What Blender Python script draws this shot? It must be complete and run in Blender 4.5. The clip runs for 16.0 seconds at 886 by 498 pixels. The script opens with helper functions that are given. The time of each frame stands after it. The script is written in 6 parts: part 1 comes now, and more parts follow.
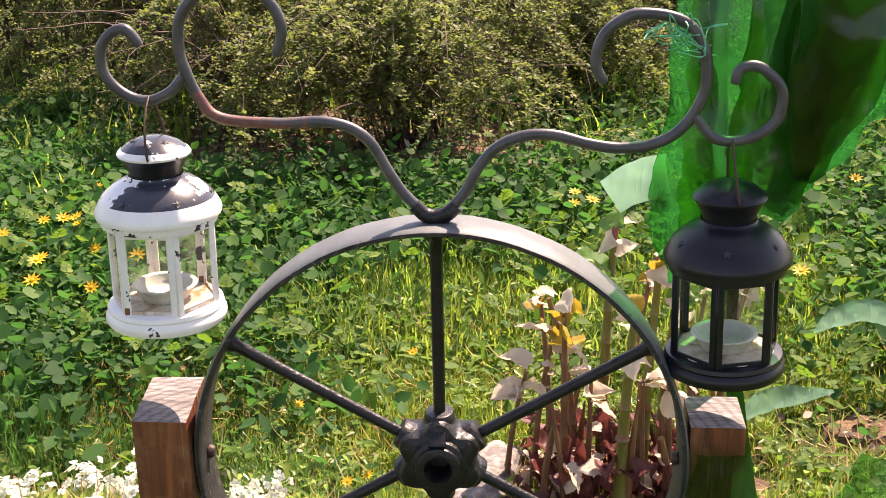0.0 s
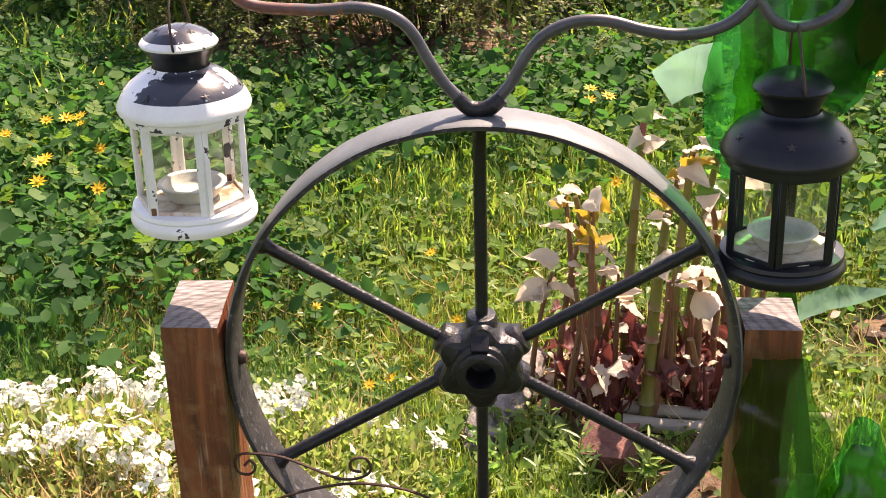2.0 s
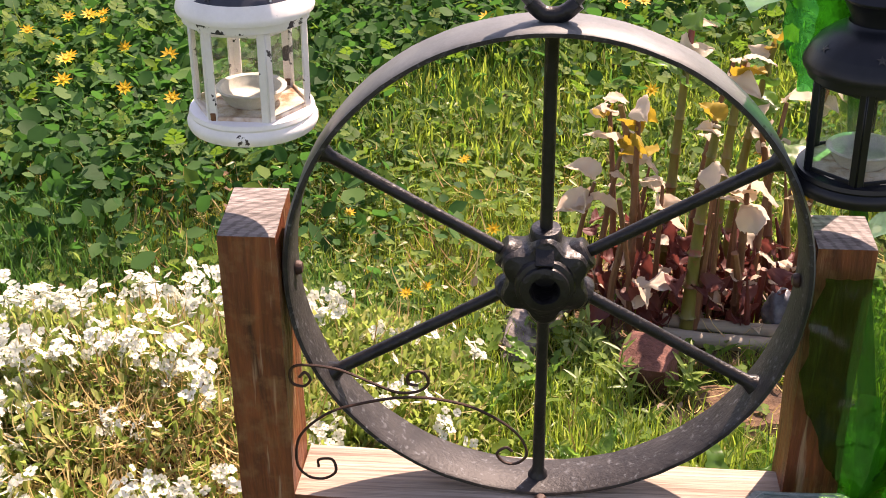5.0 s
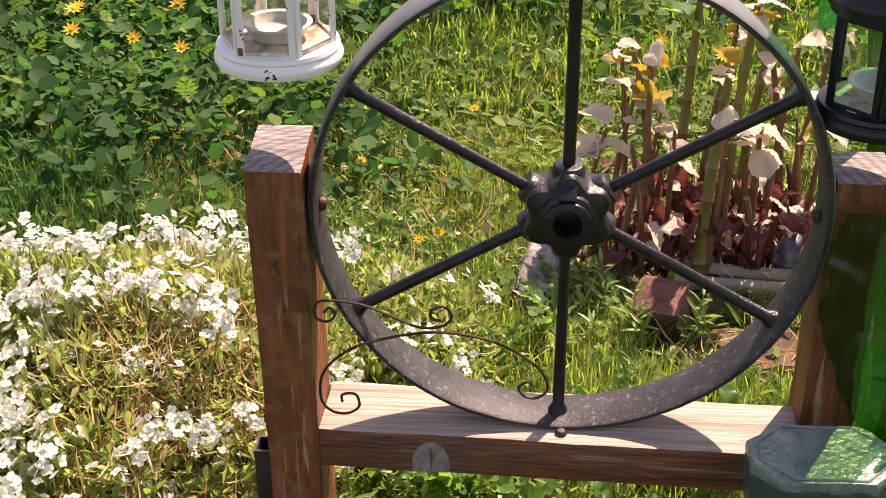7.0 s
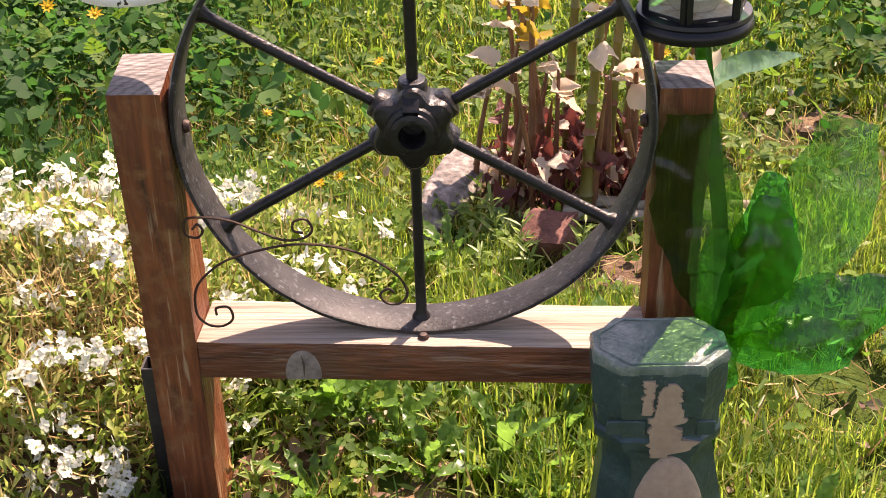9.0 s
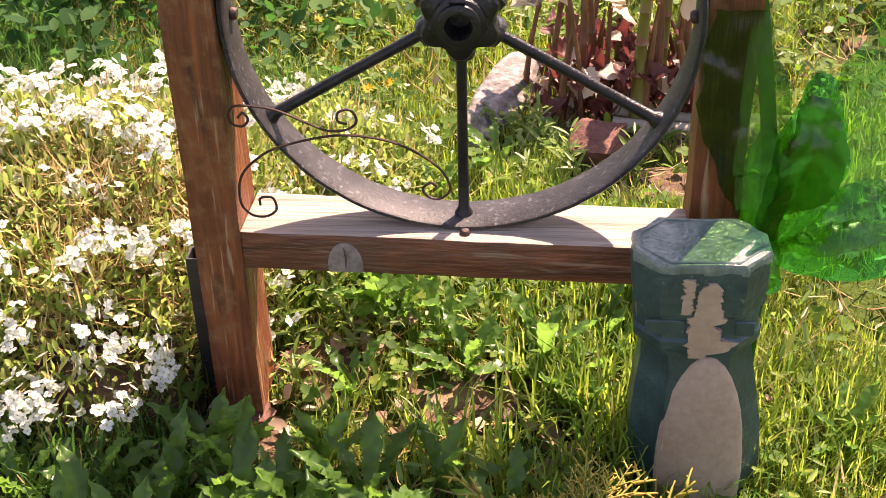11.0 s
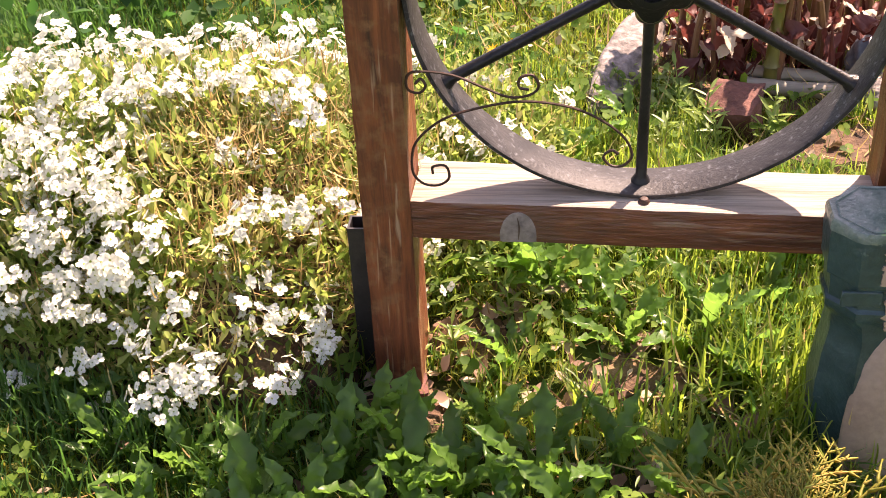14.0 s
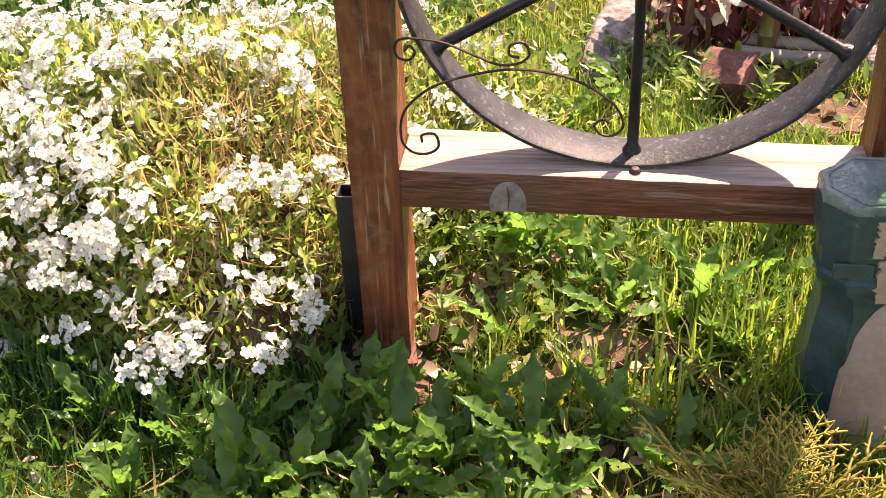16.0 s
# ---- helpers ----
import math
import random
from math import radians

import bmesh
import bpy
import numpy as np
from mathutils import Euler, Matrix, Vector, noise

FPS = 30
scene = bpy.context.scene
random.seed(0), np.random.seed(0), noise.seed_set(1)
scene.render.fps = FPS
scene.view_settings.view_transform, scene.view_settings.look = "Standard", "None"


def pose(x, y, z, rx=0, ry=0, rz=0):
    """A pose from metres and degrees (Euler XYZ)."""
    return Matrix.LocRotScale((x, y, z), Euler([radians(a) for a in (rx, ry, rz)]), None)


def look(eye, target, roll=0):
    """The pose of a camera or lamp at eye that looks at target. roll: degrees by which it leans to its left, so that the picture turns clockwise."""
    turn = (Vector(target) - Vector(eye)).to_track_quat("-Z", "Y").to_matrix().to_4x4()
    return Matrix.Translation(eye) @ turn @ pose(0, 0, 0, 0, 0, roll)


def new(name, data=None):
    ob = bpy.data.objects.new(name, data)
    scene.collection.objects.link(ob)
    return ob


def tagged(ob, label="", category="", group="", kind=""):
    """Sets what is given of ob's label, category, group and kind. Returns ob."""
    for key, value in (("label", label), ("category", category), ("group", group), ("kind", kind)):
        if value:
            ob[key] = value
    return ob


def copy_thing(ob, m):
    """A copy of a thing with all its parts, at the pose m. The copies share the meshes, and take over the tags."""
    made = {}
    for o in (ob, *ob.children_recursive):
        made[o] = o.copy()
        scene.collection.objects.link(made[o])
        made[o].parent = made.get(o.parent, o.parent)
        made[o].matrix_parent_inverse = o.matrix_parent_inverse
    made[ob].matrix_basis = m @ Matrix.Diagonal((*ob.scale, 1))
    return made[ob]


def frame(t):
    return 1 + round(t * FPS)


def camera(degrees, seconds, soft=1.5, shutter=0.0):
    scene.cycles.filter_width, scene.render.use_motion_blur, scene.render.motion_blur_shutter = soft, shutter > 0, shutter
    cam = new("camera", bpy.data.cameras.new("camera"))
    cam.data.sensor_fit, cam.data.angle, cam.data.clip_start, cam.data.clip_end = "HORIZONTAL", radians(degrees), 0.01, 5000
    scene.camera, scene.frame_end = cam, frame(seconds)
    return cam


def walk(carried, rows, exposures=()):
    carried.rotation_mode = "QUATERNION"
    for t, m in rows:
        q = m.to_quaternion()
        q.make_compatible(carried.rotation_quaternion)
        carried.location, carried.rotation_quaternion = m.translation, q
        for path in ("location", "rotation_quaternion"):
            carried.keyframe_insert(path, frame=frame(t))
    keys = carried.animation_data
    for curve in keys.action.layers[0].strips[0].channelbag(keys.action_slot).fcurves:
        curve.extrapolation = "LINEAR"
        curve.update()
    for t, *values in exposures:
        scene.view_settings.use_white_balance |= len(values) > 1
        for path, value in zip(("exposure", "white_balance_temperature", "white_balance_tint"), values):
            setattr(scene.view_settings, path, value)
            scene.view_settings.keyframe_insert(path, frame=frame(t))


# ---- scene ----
cam = camera(38.0, 16.0, soft=0.9)

PATH = [
    (0, (0.081, -1.136, 1.083), (-0.043, 0.748, 0.422), -1.0),
    (0.5, (0.07, -1.112, 1.082), (-0.021, 0.775, 0.424), -1.8),
    (1, (0.063, -1.112, 1.072), (-0.016, 0.762, 0.377), -1.6),
    (1.5, (0.053, -1.102, 1.064), (-0.046, 0.746, 0.306), -1.5),
    (2, (0.035, -1.08, 1.058), (-0.083, 0.747, 0.254), -1.3),
    (2.5, (0.012, -1.056, 1.053), (-0.098, 0.745, 0.19), -0.8),
    (3, (-0.006, -1.037, 1.051), (-0.115, 0.75, 0.16), -0.4),
    (3.5, (-0.014, -1.037, 1.051), (-0.124, 0.75, 0.159), -0.7),
    (3.7, (-0.014, -1.037, 1.051), (-0.128, 0.75, 0.162), -1.0),
    (5.8, (-0.035, -1.053, 1.047), (-0.155, 0.696, 0.084), 0.1),
    (6, (-0.04, -1.052, 1.045), (-0.157, 0.698, 0.085), 0.2),
    (6.5, (-0.044, -1.055, 1.04), (-0.172, 0.682, 0.057), -0.1),
    (7, (-0.042, -1.071, 1.037), (-0.163, 0.66, 0.043), -0.5),
    (7.5, (-0.023, -1.105, 1.033), (-0.139, 0.628, 0.041), -0.8),
    (8, (0.011, -1.145, 1.031), (-0.1, 0.592, 0.046), -1.2),
    (8.5, (0.049, -1.173, 1.026), (-0.016, 0.557, 0.025), -1.1),
    (8.7, (0.059, -1.175, 1.022), (0.002, 0.553, 0.017), -1.5),
    (10.8, (0.096, -1.198, 0.983), (-0.056, 0.461, -0.124), -1.9),
    (11, (0.081, -1.198, 0.982), (-0.065, 0.464, -0.121), -1.6),
    (11.5, (0.008, -1.19, 0.98), (-0.162, 0.447, -0.157), -2.1),
    (12, (-0.032, -1.189, 0.98), (-0.191, 0.46, -0.141), -2.5),
    (12.5, (-0.059, -1.18, 0.979), (-0.242, 0.461, -0.149), -3.1),
    (13, (-0.071, -1.174, 0.98), (-0.291, 0.473, -0.132), -3.2),
    (13.5, (-0.072, -1.171, 0.98), (-0.292, 0.461, -0.154), -3.2),
    (14, (-0.072, -1.169, 0.976), (-0.27, 0.45, -0.181), -2.9),
    (14.5, (-0.071, -1.164, 0.973), (-0.264, 0.444, -0.201), -2.7),
    (15, (-0.07, -1.161, 0.972), (-0.255, 0.439, -0.213), -2.6),
    (15.5, (-0.067, -1.158, 0.973), (-0.25, 0.436, -0.22), -2.4),
    (16, (-0.067, -1.156, 0.971), (-0.256, 0.433, -0.229), -2.5),
]
walk(cam, [(t, look(eye, target, roll)) for t, eye, target, roll in PATH],
     [(0, 1.49, 8200, 30), (3.7, 1.45, 8200, 31), (6, 1.18, 8250, 35), (7, 1.18, 8250, 35), (7.5, 1.12, 8200, 36), (8, 1.17, 8250, 36), (8.5, 1.27, 8300, 35), (11, 1.66, 8400, 37), (16, 1.72, 8500, 36)])

# ---------------------------------------------------------------- light
SUN = Vector((0.38, 0.64, 1.0)).normalized()
world = bpy.data.worlds.new("world")
scene.world = world
world.use_nodes = True
wn = world.node_tree
sky = wn.nodes.new("ShaderNodeTexSky")
sky.sky_type = "NISHITA"
sky.sun_disc = False
sky.sun_elevation = math.asin(SUN.z)
sky.sun_rotation = math.atan2(SUN.x, SUN.y)
wn.links.new(sky.outputs[0], wn.nodes["Background"].inputs[0])
wn.nodes["Background"].inputs[1].default_value = 0.13
sun_data = bpy.data.lights.new("sun", "SUN")
sun_data.energy, sun_data.angle, sun_data.color = 5.0, radians(0.55), (1.0, 0.95, 0.86)
sun = new("sun", sun_data)
sun.matrix_world = look(SUN * 20, (0, 0, 0))

# ---------------------------------------------------------------- materials
def base_mat(name):
    m = bpy.data.materials.new(name)
    m.use_nodes = True
    return m, m.node_tree, m.node_tree.nodes["Principled BSDF"]


def ramp(nt, src, stops):
    r = nt.nodes.new("ShaderNodeValToRGB")
    els = r.color_ramp.elements
    while len(els) < len(stops):
        els.new(0.5)
    for e, (p, c) in zip(els, stops):
        e.position, e.color = p, (*c, 1)
    nt.links.new(src, r.inputs[0])
    return r.outputs[0]


def noise_tex(nt, scale, detail=4, stretch=(1, 1, 1), rough=0.55, warp=0.0):
    tc = nt.nodes.new("ShaderNodeTexCoord")
    mp = nt.nodes.new("ShaderNodeMapping")
    mp.inputs["Scale"].default_value = stretch
    nt.links.new(tc.outputs["Object"], mp.inputs[0])
    n = nt.nodes.new("ShaderNodeTexNoise")
    n.inputs["Scale"].default_value, n.inputs["Detail"].default_value = scale, detail
    n.inputs["Roughness"].default_value, n.inputs["Distortion"].default_value = rough, warp
    nt.links.new(mp.outputs[0], n.inputs["Vector"])
    return n.outputs[0]


def mixc(nt, fac, a, b, mode="MIX"):
    m = nt.nodes.new("ShaderNodeMix")
    m.data_type, m.blend_type = "RGBA", mode
    for sock, v in ((m.inputs[0], fac), (m.inputs[6], a), (m.inputs[7], b)):
        if isinstance(v, (int, float)):
            sock.default_value = v
        elif isinstance(v, tuple):
            sock.default_value = (*v, 1)
        else:
            nt.links.new(v, sock)
    return m.outputs[2]


def bump(nt, b, src, strength, dist=0.002):
    n = nt.nodes.new("ShaderNodeBump")
    n.inputs["Strength"].default_value, n.inputs["Distance"].default_value = strength, dist
    nt.links.new(src, n.inputs["Height"])
    nt.links.new(n.outputs[0], b.inputs["Normal"])


def rough_mat(name, stops, scale=20, rough=0.7, metal=0.0, stretch=(1, 1, 1), fine=150, bumps=0.4, dist=0.002, warp=0.0,
              patch=None, patch_scale=8, patch_at=(0.55, 0.62), streak=None, grit=0.35, grain=0.0):
    """Two scales of variation, a fine bump, and patches of wear in a second colour."""
    m, nt, b = base_mat(name)
    big = noise_tex(nt, scale, 5, stretch, 0.6, warp)
    col = ramp(nt, big, stops)
    small = noise_tex(nt, fine, 3, stretch)
    col = mixc(nt, grit, col, ramp(nt, small, [(0.3, (0.45, 0.45, 0.45)), (0.7, (1, 1, 1))]), "MULTIPLY")
    if patch:
        mask = ramp(nt, noise_tex(nt, patch_scale, 6, (1, 1, 1), 0.6), [(patch_at[0], (0, 0, 0)), (patch_at[1], (1, 1, 1))])
        col = mixc(nt, mask, col, patch)
    if streak:
        thin = tuple(1.0 if c == 1 else c * 0.5 for c in stretch)
        mask = ramp(nt, noise_tex(nt, 130, 3, thin, 0.5, 0.5), [(0.61, (0, 0, 0)), (0.69, (0.55, 0.55, 0.55))])
        col = mixc(nt, mask, col, streak)
    if grain:
        fibre = noise_tex(nt, 330, 4, tuple(1.0 if c == 1 else c * 0.16 for c in stretch), 0.7, 0.3)
        col = mixc(nt, grain, col, ramp(nt, fibre, [(0.36, (0.28, 0.24, 0.22)), (0.52, (1, 1, 1)), (0.68, (1.5, 1.45, 1.4))]), "MULTIPLY")
    nt.links.new(col, b.inputs["Base Color"])
    b.inputs["Roughness"].default_value, b.inputs["Metallic"].default_value = rough, metal
    bump(nt, b, small, bumps, dist)
    return m


def leaf_mat(name, stops, through_col, amount=0.4, rough=0.55, drift=1.5, shine=0.30):
    """Leaf: colour by piece, slow drift over the ground, light shining through."""
    m, nt, b = base_mat(name)
    geo = nt.nodes.new("ShaderNodeNewGeometry")
    col = ramp(nt, geo.outputs["Random Per Island"], stops)
    slow = noise_tex(nt, drift, 3)
    col = mixc(nt, 0.7, col, ramp(nt, slow, [(0.35, (0.55, 0.6, 0.55)), (0.65, (1.15, 1.1, 0.95))]), "MULTIPLY")
    nt.links.new(col, b.inputs["Base Color"])
    b.inputs["Roughness"].default_value = rough
    b.inputs["Specular IOR Level"].default_value = shine
    tr = nt.nodes.new("ShaderNodeBsdfTranslucent")
    nt.links.new(mixc(nt, 0.6, col, through_col), tr.inputs[0])
    mx = nt.nodes.new("ShaderNodeMixShader")
    mx.inputs[0].default_value = amount
    nt.links.new(b.outputs[0], mx.inputs[1])
    nt.links.new(tr.outputs[0], mx.inputs[2])
    nt.links.new(mx.outputs[0], nt.nodes["Material Output"].inputs[0])
    return m


def facing_gloss(nt, normal, most, least):
    """Share of gloss: little seen straight on, more where the surface turns away."""
    lw = nt.nodes.new("ShaderNodeLayerWeight")
    lw.inputs[0].default_value = 0.25
    if normal is not None:
        nt.links.new(normal, lw.inputs["Normal"])
    pw = nt.nodes.new("ShaderNodeMath")
    pw.operation = "POWER"
    pw.inputs[1].default_value = 2.0
    nt.links.new(lw.outputs["Facing"], pw.inputs[0])
    ad = nt.nodes.new("ShaderNodeMath")
    ad.operation = "MULTIPLY_ADD"
    ad.inputs[1].default_value, ad.inputs[2].default_value = most, least
    nt.links.new(pw.outputs[0], ad.inputs[0])
    return ad


def film_mat(name, tint, body, gloss=0.16, solid=0.22):
    """Thin clear coloured plastic: tinted see-through, a little milky, glossy where it turns away."""
    m, nt, b = base_mat(name)
    nt.nodes.remove(b)
    see = nt.nodes.new("ShaderNodeBsdfTransparent")
    tintn = ramp(nt, noise_tex(nt, 9, 3, (1, 1, 1), 0.6, 1.0), [(0.3, tuple(c * 0.55 for c in tint)), (0.7, tint)])
    nt.links.new(tintn, see.inputs[0])
    tr = nt.nodes.new("ShaderNodeBsdfTranslucent")
    tr.inputs[0].default_value = (*body, 1)
    gl = nt.nodes.new("ShaderNodeBsdfGlossy")
    gl.inputs["Roughness"].default_value = 0.28
    bp = nt.nodes.new("ShaderNodeBump")
    bp.inputs["Strength"].default_value, bp.inputs["Distance"].default_value = 0.45, 0.005
    nt.links.new(noise_tex(nt, 60, 2, (1, 1, 0.16), 0.5, 1.5), bp.inputs["Height"])
    nt.links.new(bp.outputs[0], gl.inputs["Normal"])
    nt.links.new(bp.outputs[0], tr.inputs["Normal"])
    m1 = nt.nodes.new("ShaderNodeMixShader")
    m1.inputs[0].default_value = solid
    nt.links.new(see.outputs[0], m1.inputs[1])
    nt.links.new(tr.outputs[0], m1.inputs[2])
    ad = facing_gloss(nt, bp.outputs[0], 0.14, gloss * 0.22)
    m2 = nt.nodes.new("ShaderNodeMixShader")
    nt.links.new(ad.outputs[0], m2.inputs[0])
    nt.links.new(m1.outputs[0], m2.inputs[1])
    nt.links.new(gl.outputs[0], m2.inputs[2])
    nt.links.new(m2.outputs[0], nt.nodes["Material Output"].inputs[0])
    return m


IRON = rough_mat("black_painted_iron", [(0.3, (0.006, 0.006, 0.007)), (0.7, (0.016, 0.015, 0.016))], 60, 0.38, 0.0, fine=190, bumps=0.9, dist=0.0012,
                 patch=(0.07, 0.062, 0.058), patch_scale=120, patch_at=(0.68, 0.76))
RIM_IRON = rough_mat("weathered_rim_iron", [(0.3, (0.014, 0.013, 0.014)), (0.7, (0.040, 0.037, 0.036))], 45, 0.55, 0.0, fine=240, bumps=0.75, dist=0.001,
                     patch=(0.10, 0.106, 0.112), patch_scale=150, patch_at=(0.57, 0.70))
# Smooth grey paint, its colour lightened for sun and sky on the outer face.
RIM_OUTER = rough_mat("grey_rim_paint_with_sky_sheen", [(0.3, (0.078, 0.088, 0.090)), (0.7, (0.128, 0.142, 0.146))], 30, 0.50, 0.0, fine=300, bumps=0.18, dist=0.0006,
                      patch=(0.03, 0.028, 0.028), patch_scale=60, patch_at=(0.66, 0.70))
RUST_BAR = rough_mat("rust_red_bar", [(0.3, (0.09, 0.032, 0.025)), (0.7, (0.20, 0.075, 0.055))], 90, 0.55, fine=300, bumps=0.4, dist=0.0006,
                     patch=(0.07, 0.06, 0.06), patch_scale=60, patch_at=(0.55, 0.62))
BAR_IRON = rough_mat("grey_scroll_iron", [(0.3, (0.035, 0.033, 0.037)), (0.7, (0.080, 0.076, 0.080))], 40, 0.38, 0.0, fine=400, bumps=0.25, dist=0.0006,
                     patch=(0.13, 0.045, 0.035), patch_scale=11, patch_at=(0.58, 0.72))
WIRE = rough_mat("rusty_wire", [(0.3, (0.03, 0.018, 0.014)), (0.7, (0.08, 0.035, 0.022))], 120, 0.6, 0.3)
WOOD = rough_mat("brown_stained_wood", [(0.28, (0.045, 0.011, 0.006)), (0.45, (0.15, 0.038, 0.014)), (0.6, (0.24, 0.066, 0.022)), (0.74, (0.33, 0.16, 0.07))],
                 24, 0.5, 0.0, (1, 1, 0.13), 200, 0.9, 0.003, 2.5, patch=(0.21, 0.092, 0.040), patch_scale=36, patch_at=(0.52, 0.66), streak=(0.42, 0.29, 0.18), grain=0.26)
WOOD_X = rough_mat("brown_stained_plank", [(0.28, (0.042, 0.013, 0.009)), (0.45, (0.13, 0.038, 0.018)), (0.6, (0.22, 0.068, 0.030)), (0.78, (0.30, 0.15, 0.085))],
                   24, 0.5, 0.0, (0.13, 1, 1), 200, 0.9, 0.003, 2.5, patch=(0.12, 0.050, 0.030), patch_scale=14, patch_at=(0.48, 0.66), streak=(0.26, 0.17, 0.12), grain=0.36)
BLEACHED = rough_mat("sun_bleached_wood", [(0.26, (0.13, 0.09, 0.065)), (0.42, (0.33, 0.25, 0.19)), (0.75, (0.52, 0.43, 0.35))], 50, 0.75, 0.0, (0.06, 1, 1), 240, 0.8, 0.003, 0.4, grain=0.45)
SOIL = rough_mat("soil_and_moss", [(0.27, (0.060, 0.040, 0.025)), (0.38, (0.055, 0.055, 0.020)), (0.50, (0.045, 0.070, 0.015)), (0.75, (0.055, 0.090, 0.018))], 7, 0.95, fine=60, bumps=1.0, dist=0.01)
END_GRAIN = rough_mat("weathered_end_grain", [(0.3, (0.12, 0.105, 0.098)), (0.55, (0.26, 0.23, 0.215)), (0.8, (0.40, 0.36, 0.34))], 30, 0.8, 0.0, (0.3, 1.6, 1), 160, 0.9, 0.003, 1.5)


def growth_rings(m, at, squash, lines):
    """Curved growth rings across a sawn end."""
    nt = m.node_tree
    b = nt.nodes["Principled BSDF"]
    col = b.inputs["Base Color"].links[0].from_socket
    co = nt.nodes.new("ShaderNodeTexCoord")
    mp = nt.nodes.new("ShaderNodeMapping")
    mp.inputs["Location"].default_value = at
    mp.inputs["Scale"].default_value = squash
    nt.links.new(co.outputs["Object"], mp.inputs[0])
    wv = nt.nodes.new("ShaderNodeTexWave")
    wv.wave_type, wv.rings_direction = "RINGS", "Z"
    wv.inputs["Scale"].default_value, wv.inputs["Distortion"].default_value = lines, 2.5
    wv.inputs["Detail"].default_value, wv.inputs["Detail Scale"].default_value = 3, 4
    nt.links.new(mp.outputs[0], wv.inputs[0])
    mul = ramp(nt, wv.outputs["Fac"], [(0.15, (0.42, 0.40, 0.39)), (0.5, (1, 1, 1))])
    nt.links.new(mixc(nt, 0.6, col, mul, "MULTIPLY"), b.inputs["Base Color"])


growth_rings(END_GRAIN, (0.15, 0.10, 0), (1, 1.6, 1), 27)
SOIL.node_tree.nodes["Principled BSDF"].inputs["Specular IOR Level"].default_value = 0.08
for dark_mat in (IRON, RIM_IRON):
    dark_mat.node_tree.nodes["Principled BSDF"].inputs["Specular IOR Level"].default_value = 0.32
KNOT = rough_mat("grey_knot_wood", [(0.3, (0.12, 0.095, 0.08)), (0.7, (0.30, 0.25, 0.21))], 70, 0.75, fine=220)
LITTER = rough_mat("brown_plant_litter", [(0.3, (0.05, 0.026, 0.016)), (0.5, (0.12, 0.066, 0.036)), (0.7, (0.24, 0.155, 0.08))], 22, 0.95, fine=120, bumps=1.0, dist=0.006)
BLACK_PAINT = rough_mat("black_lantern_paint", [(0.3, (0.004, 0.005, 0.007)), (0.7, (0.010, 0.011, 0.015))], 40, 0.36, fine=400, bumps=0.15, dist=0.0006,
                        patch=(0.5, 0.48, 0.46), patch_scale=55, patch_at=(0.74, 0.76))
WHITE_PAINT = rough_mat("white_chipped_paint", [(0.3, (0.72, 0.70, 0.66)), (0.7, (0.82, 0.80, 0.77))], 30, 0.4, fine=300, bumps=0.15, dist=0.0006,
                        patch=(0.035, 0.025, 0.022), patch_scale=60, patch_at=(0.66, 0.675), grit=0.08)
CHIPPED = rough_mat("white_frame_paint_with_black_chips", [(0.3, (0.66, 0.64, 0.60)), (0.7, (0.78, 0.76, 0.73))], 30, 0.4, fine=300, bumps=0.15, dist=0.0006,
                    patch=(0.02, 0.018, 0.02), patch_scale=60, patch_at=(0.585, 0.595), grit=0.08)
CAP_WORN = rough_mat("white_cap_with_dark_wear", [(0.3, (0.68, 0.67, 0.65)), (0.7, (0.78, 0.76, 0.74))], 30, 0.28, fine=300, bumps=0.15, dist=0.0006,
                     patch=(0.02, 0.02, 0.028), patch_scale=46, patch_at=(0.53, 0.54), grit=0.08)
RUST = rough_mat("orange_brown_rust", [(0.3, (0.07, 0.025, 0.012)), (0.7, (0.24, 0.10, 0.04))], 90, 0.85, fine=300)
RUSTY_WHITE = rough_mat("rust_stained_white", [(0.35, (0.30, 0.14, 0.06)), (0.5, (0.62, 0.50, 0.38)), (0.7, (0.76, 0.72, 0.66))], 45, 0.6, fine=200)
DOME_WORN = rough_mat("dark_dome_with_white_wear", [(0.3, (0.020, 0.022, 0.030)), (0.7, (0.045, 0.048, 0.060))], 30, 0.26, fine=300, bumps=0.12, dist=0.0006,
                      patch=(0.76, 0.74, 0.72), patch_scale=15, patch_at=(0.545, 0.552), grit=0.08)
CERAMIC = rough_mat("cream_tealight_cup", [(0.3, (0.55, 0.52, 0.44)), (0.7, (0.72, 0.70, 0.62))], 30, 0.4, fine=200, bumps=0.1)
BLACK_PLASTIC = rough_mat("black_metal_tube", [(0.3, (0.012, 0.011, 0.011)), (0.7, (0.03, 0.025, 0.024))], 30, 0.5)
BLACK_PAINT.node_tree.nodes["Principled BSDF"].inputs["Specular IOR Level"].default_value = 0.32
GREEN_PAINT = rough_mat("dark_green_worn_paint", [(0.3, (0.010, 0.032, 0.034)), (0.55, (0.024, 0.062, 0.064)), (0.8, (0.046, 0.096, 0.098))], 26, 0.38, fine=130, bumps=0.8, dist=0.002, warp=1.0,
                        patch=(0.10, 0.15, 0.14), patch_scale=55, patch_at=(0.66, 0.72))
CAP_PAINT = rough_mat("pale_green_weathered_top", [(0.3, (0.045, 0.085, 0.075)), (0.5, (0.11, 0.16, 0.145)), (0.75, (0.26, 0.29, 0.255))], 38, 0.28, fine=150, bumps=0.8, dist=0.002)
BEIGE = rough_mat("bare_beige_plaster", [(0.3, (0.30, 0.21, 0.15)), (0.7, (0.42, 0.31, 0.23))], 14, 0.7, fine=140, bumps=0.3)
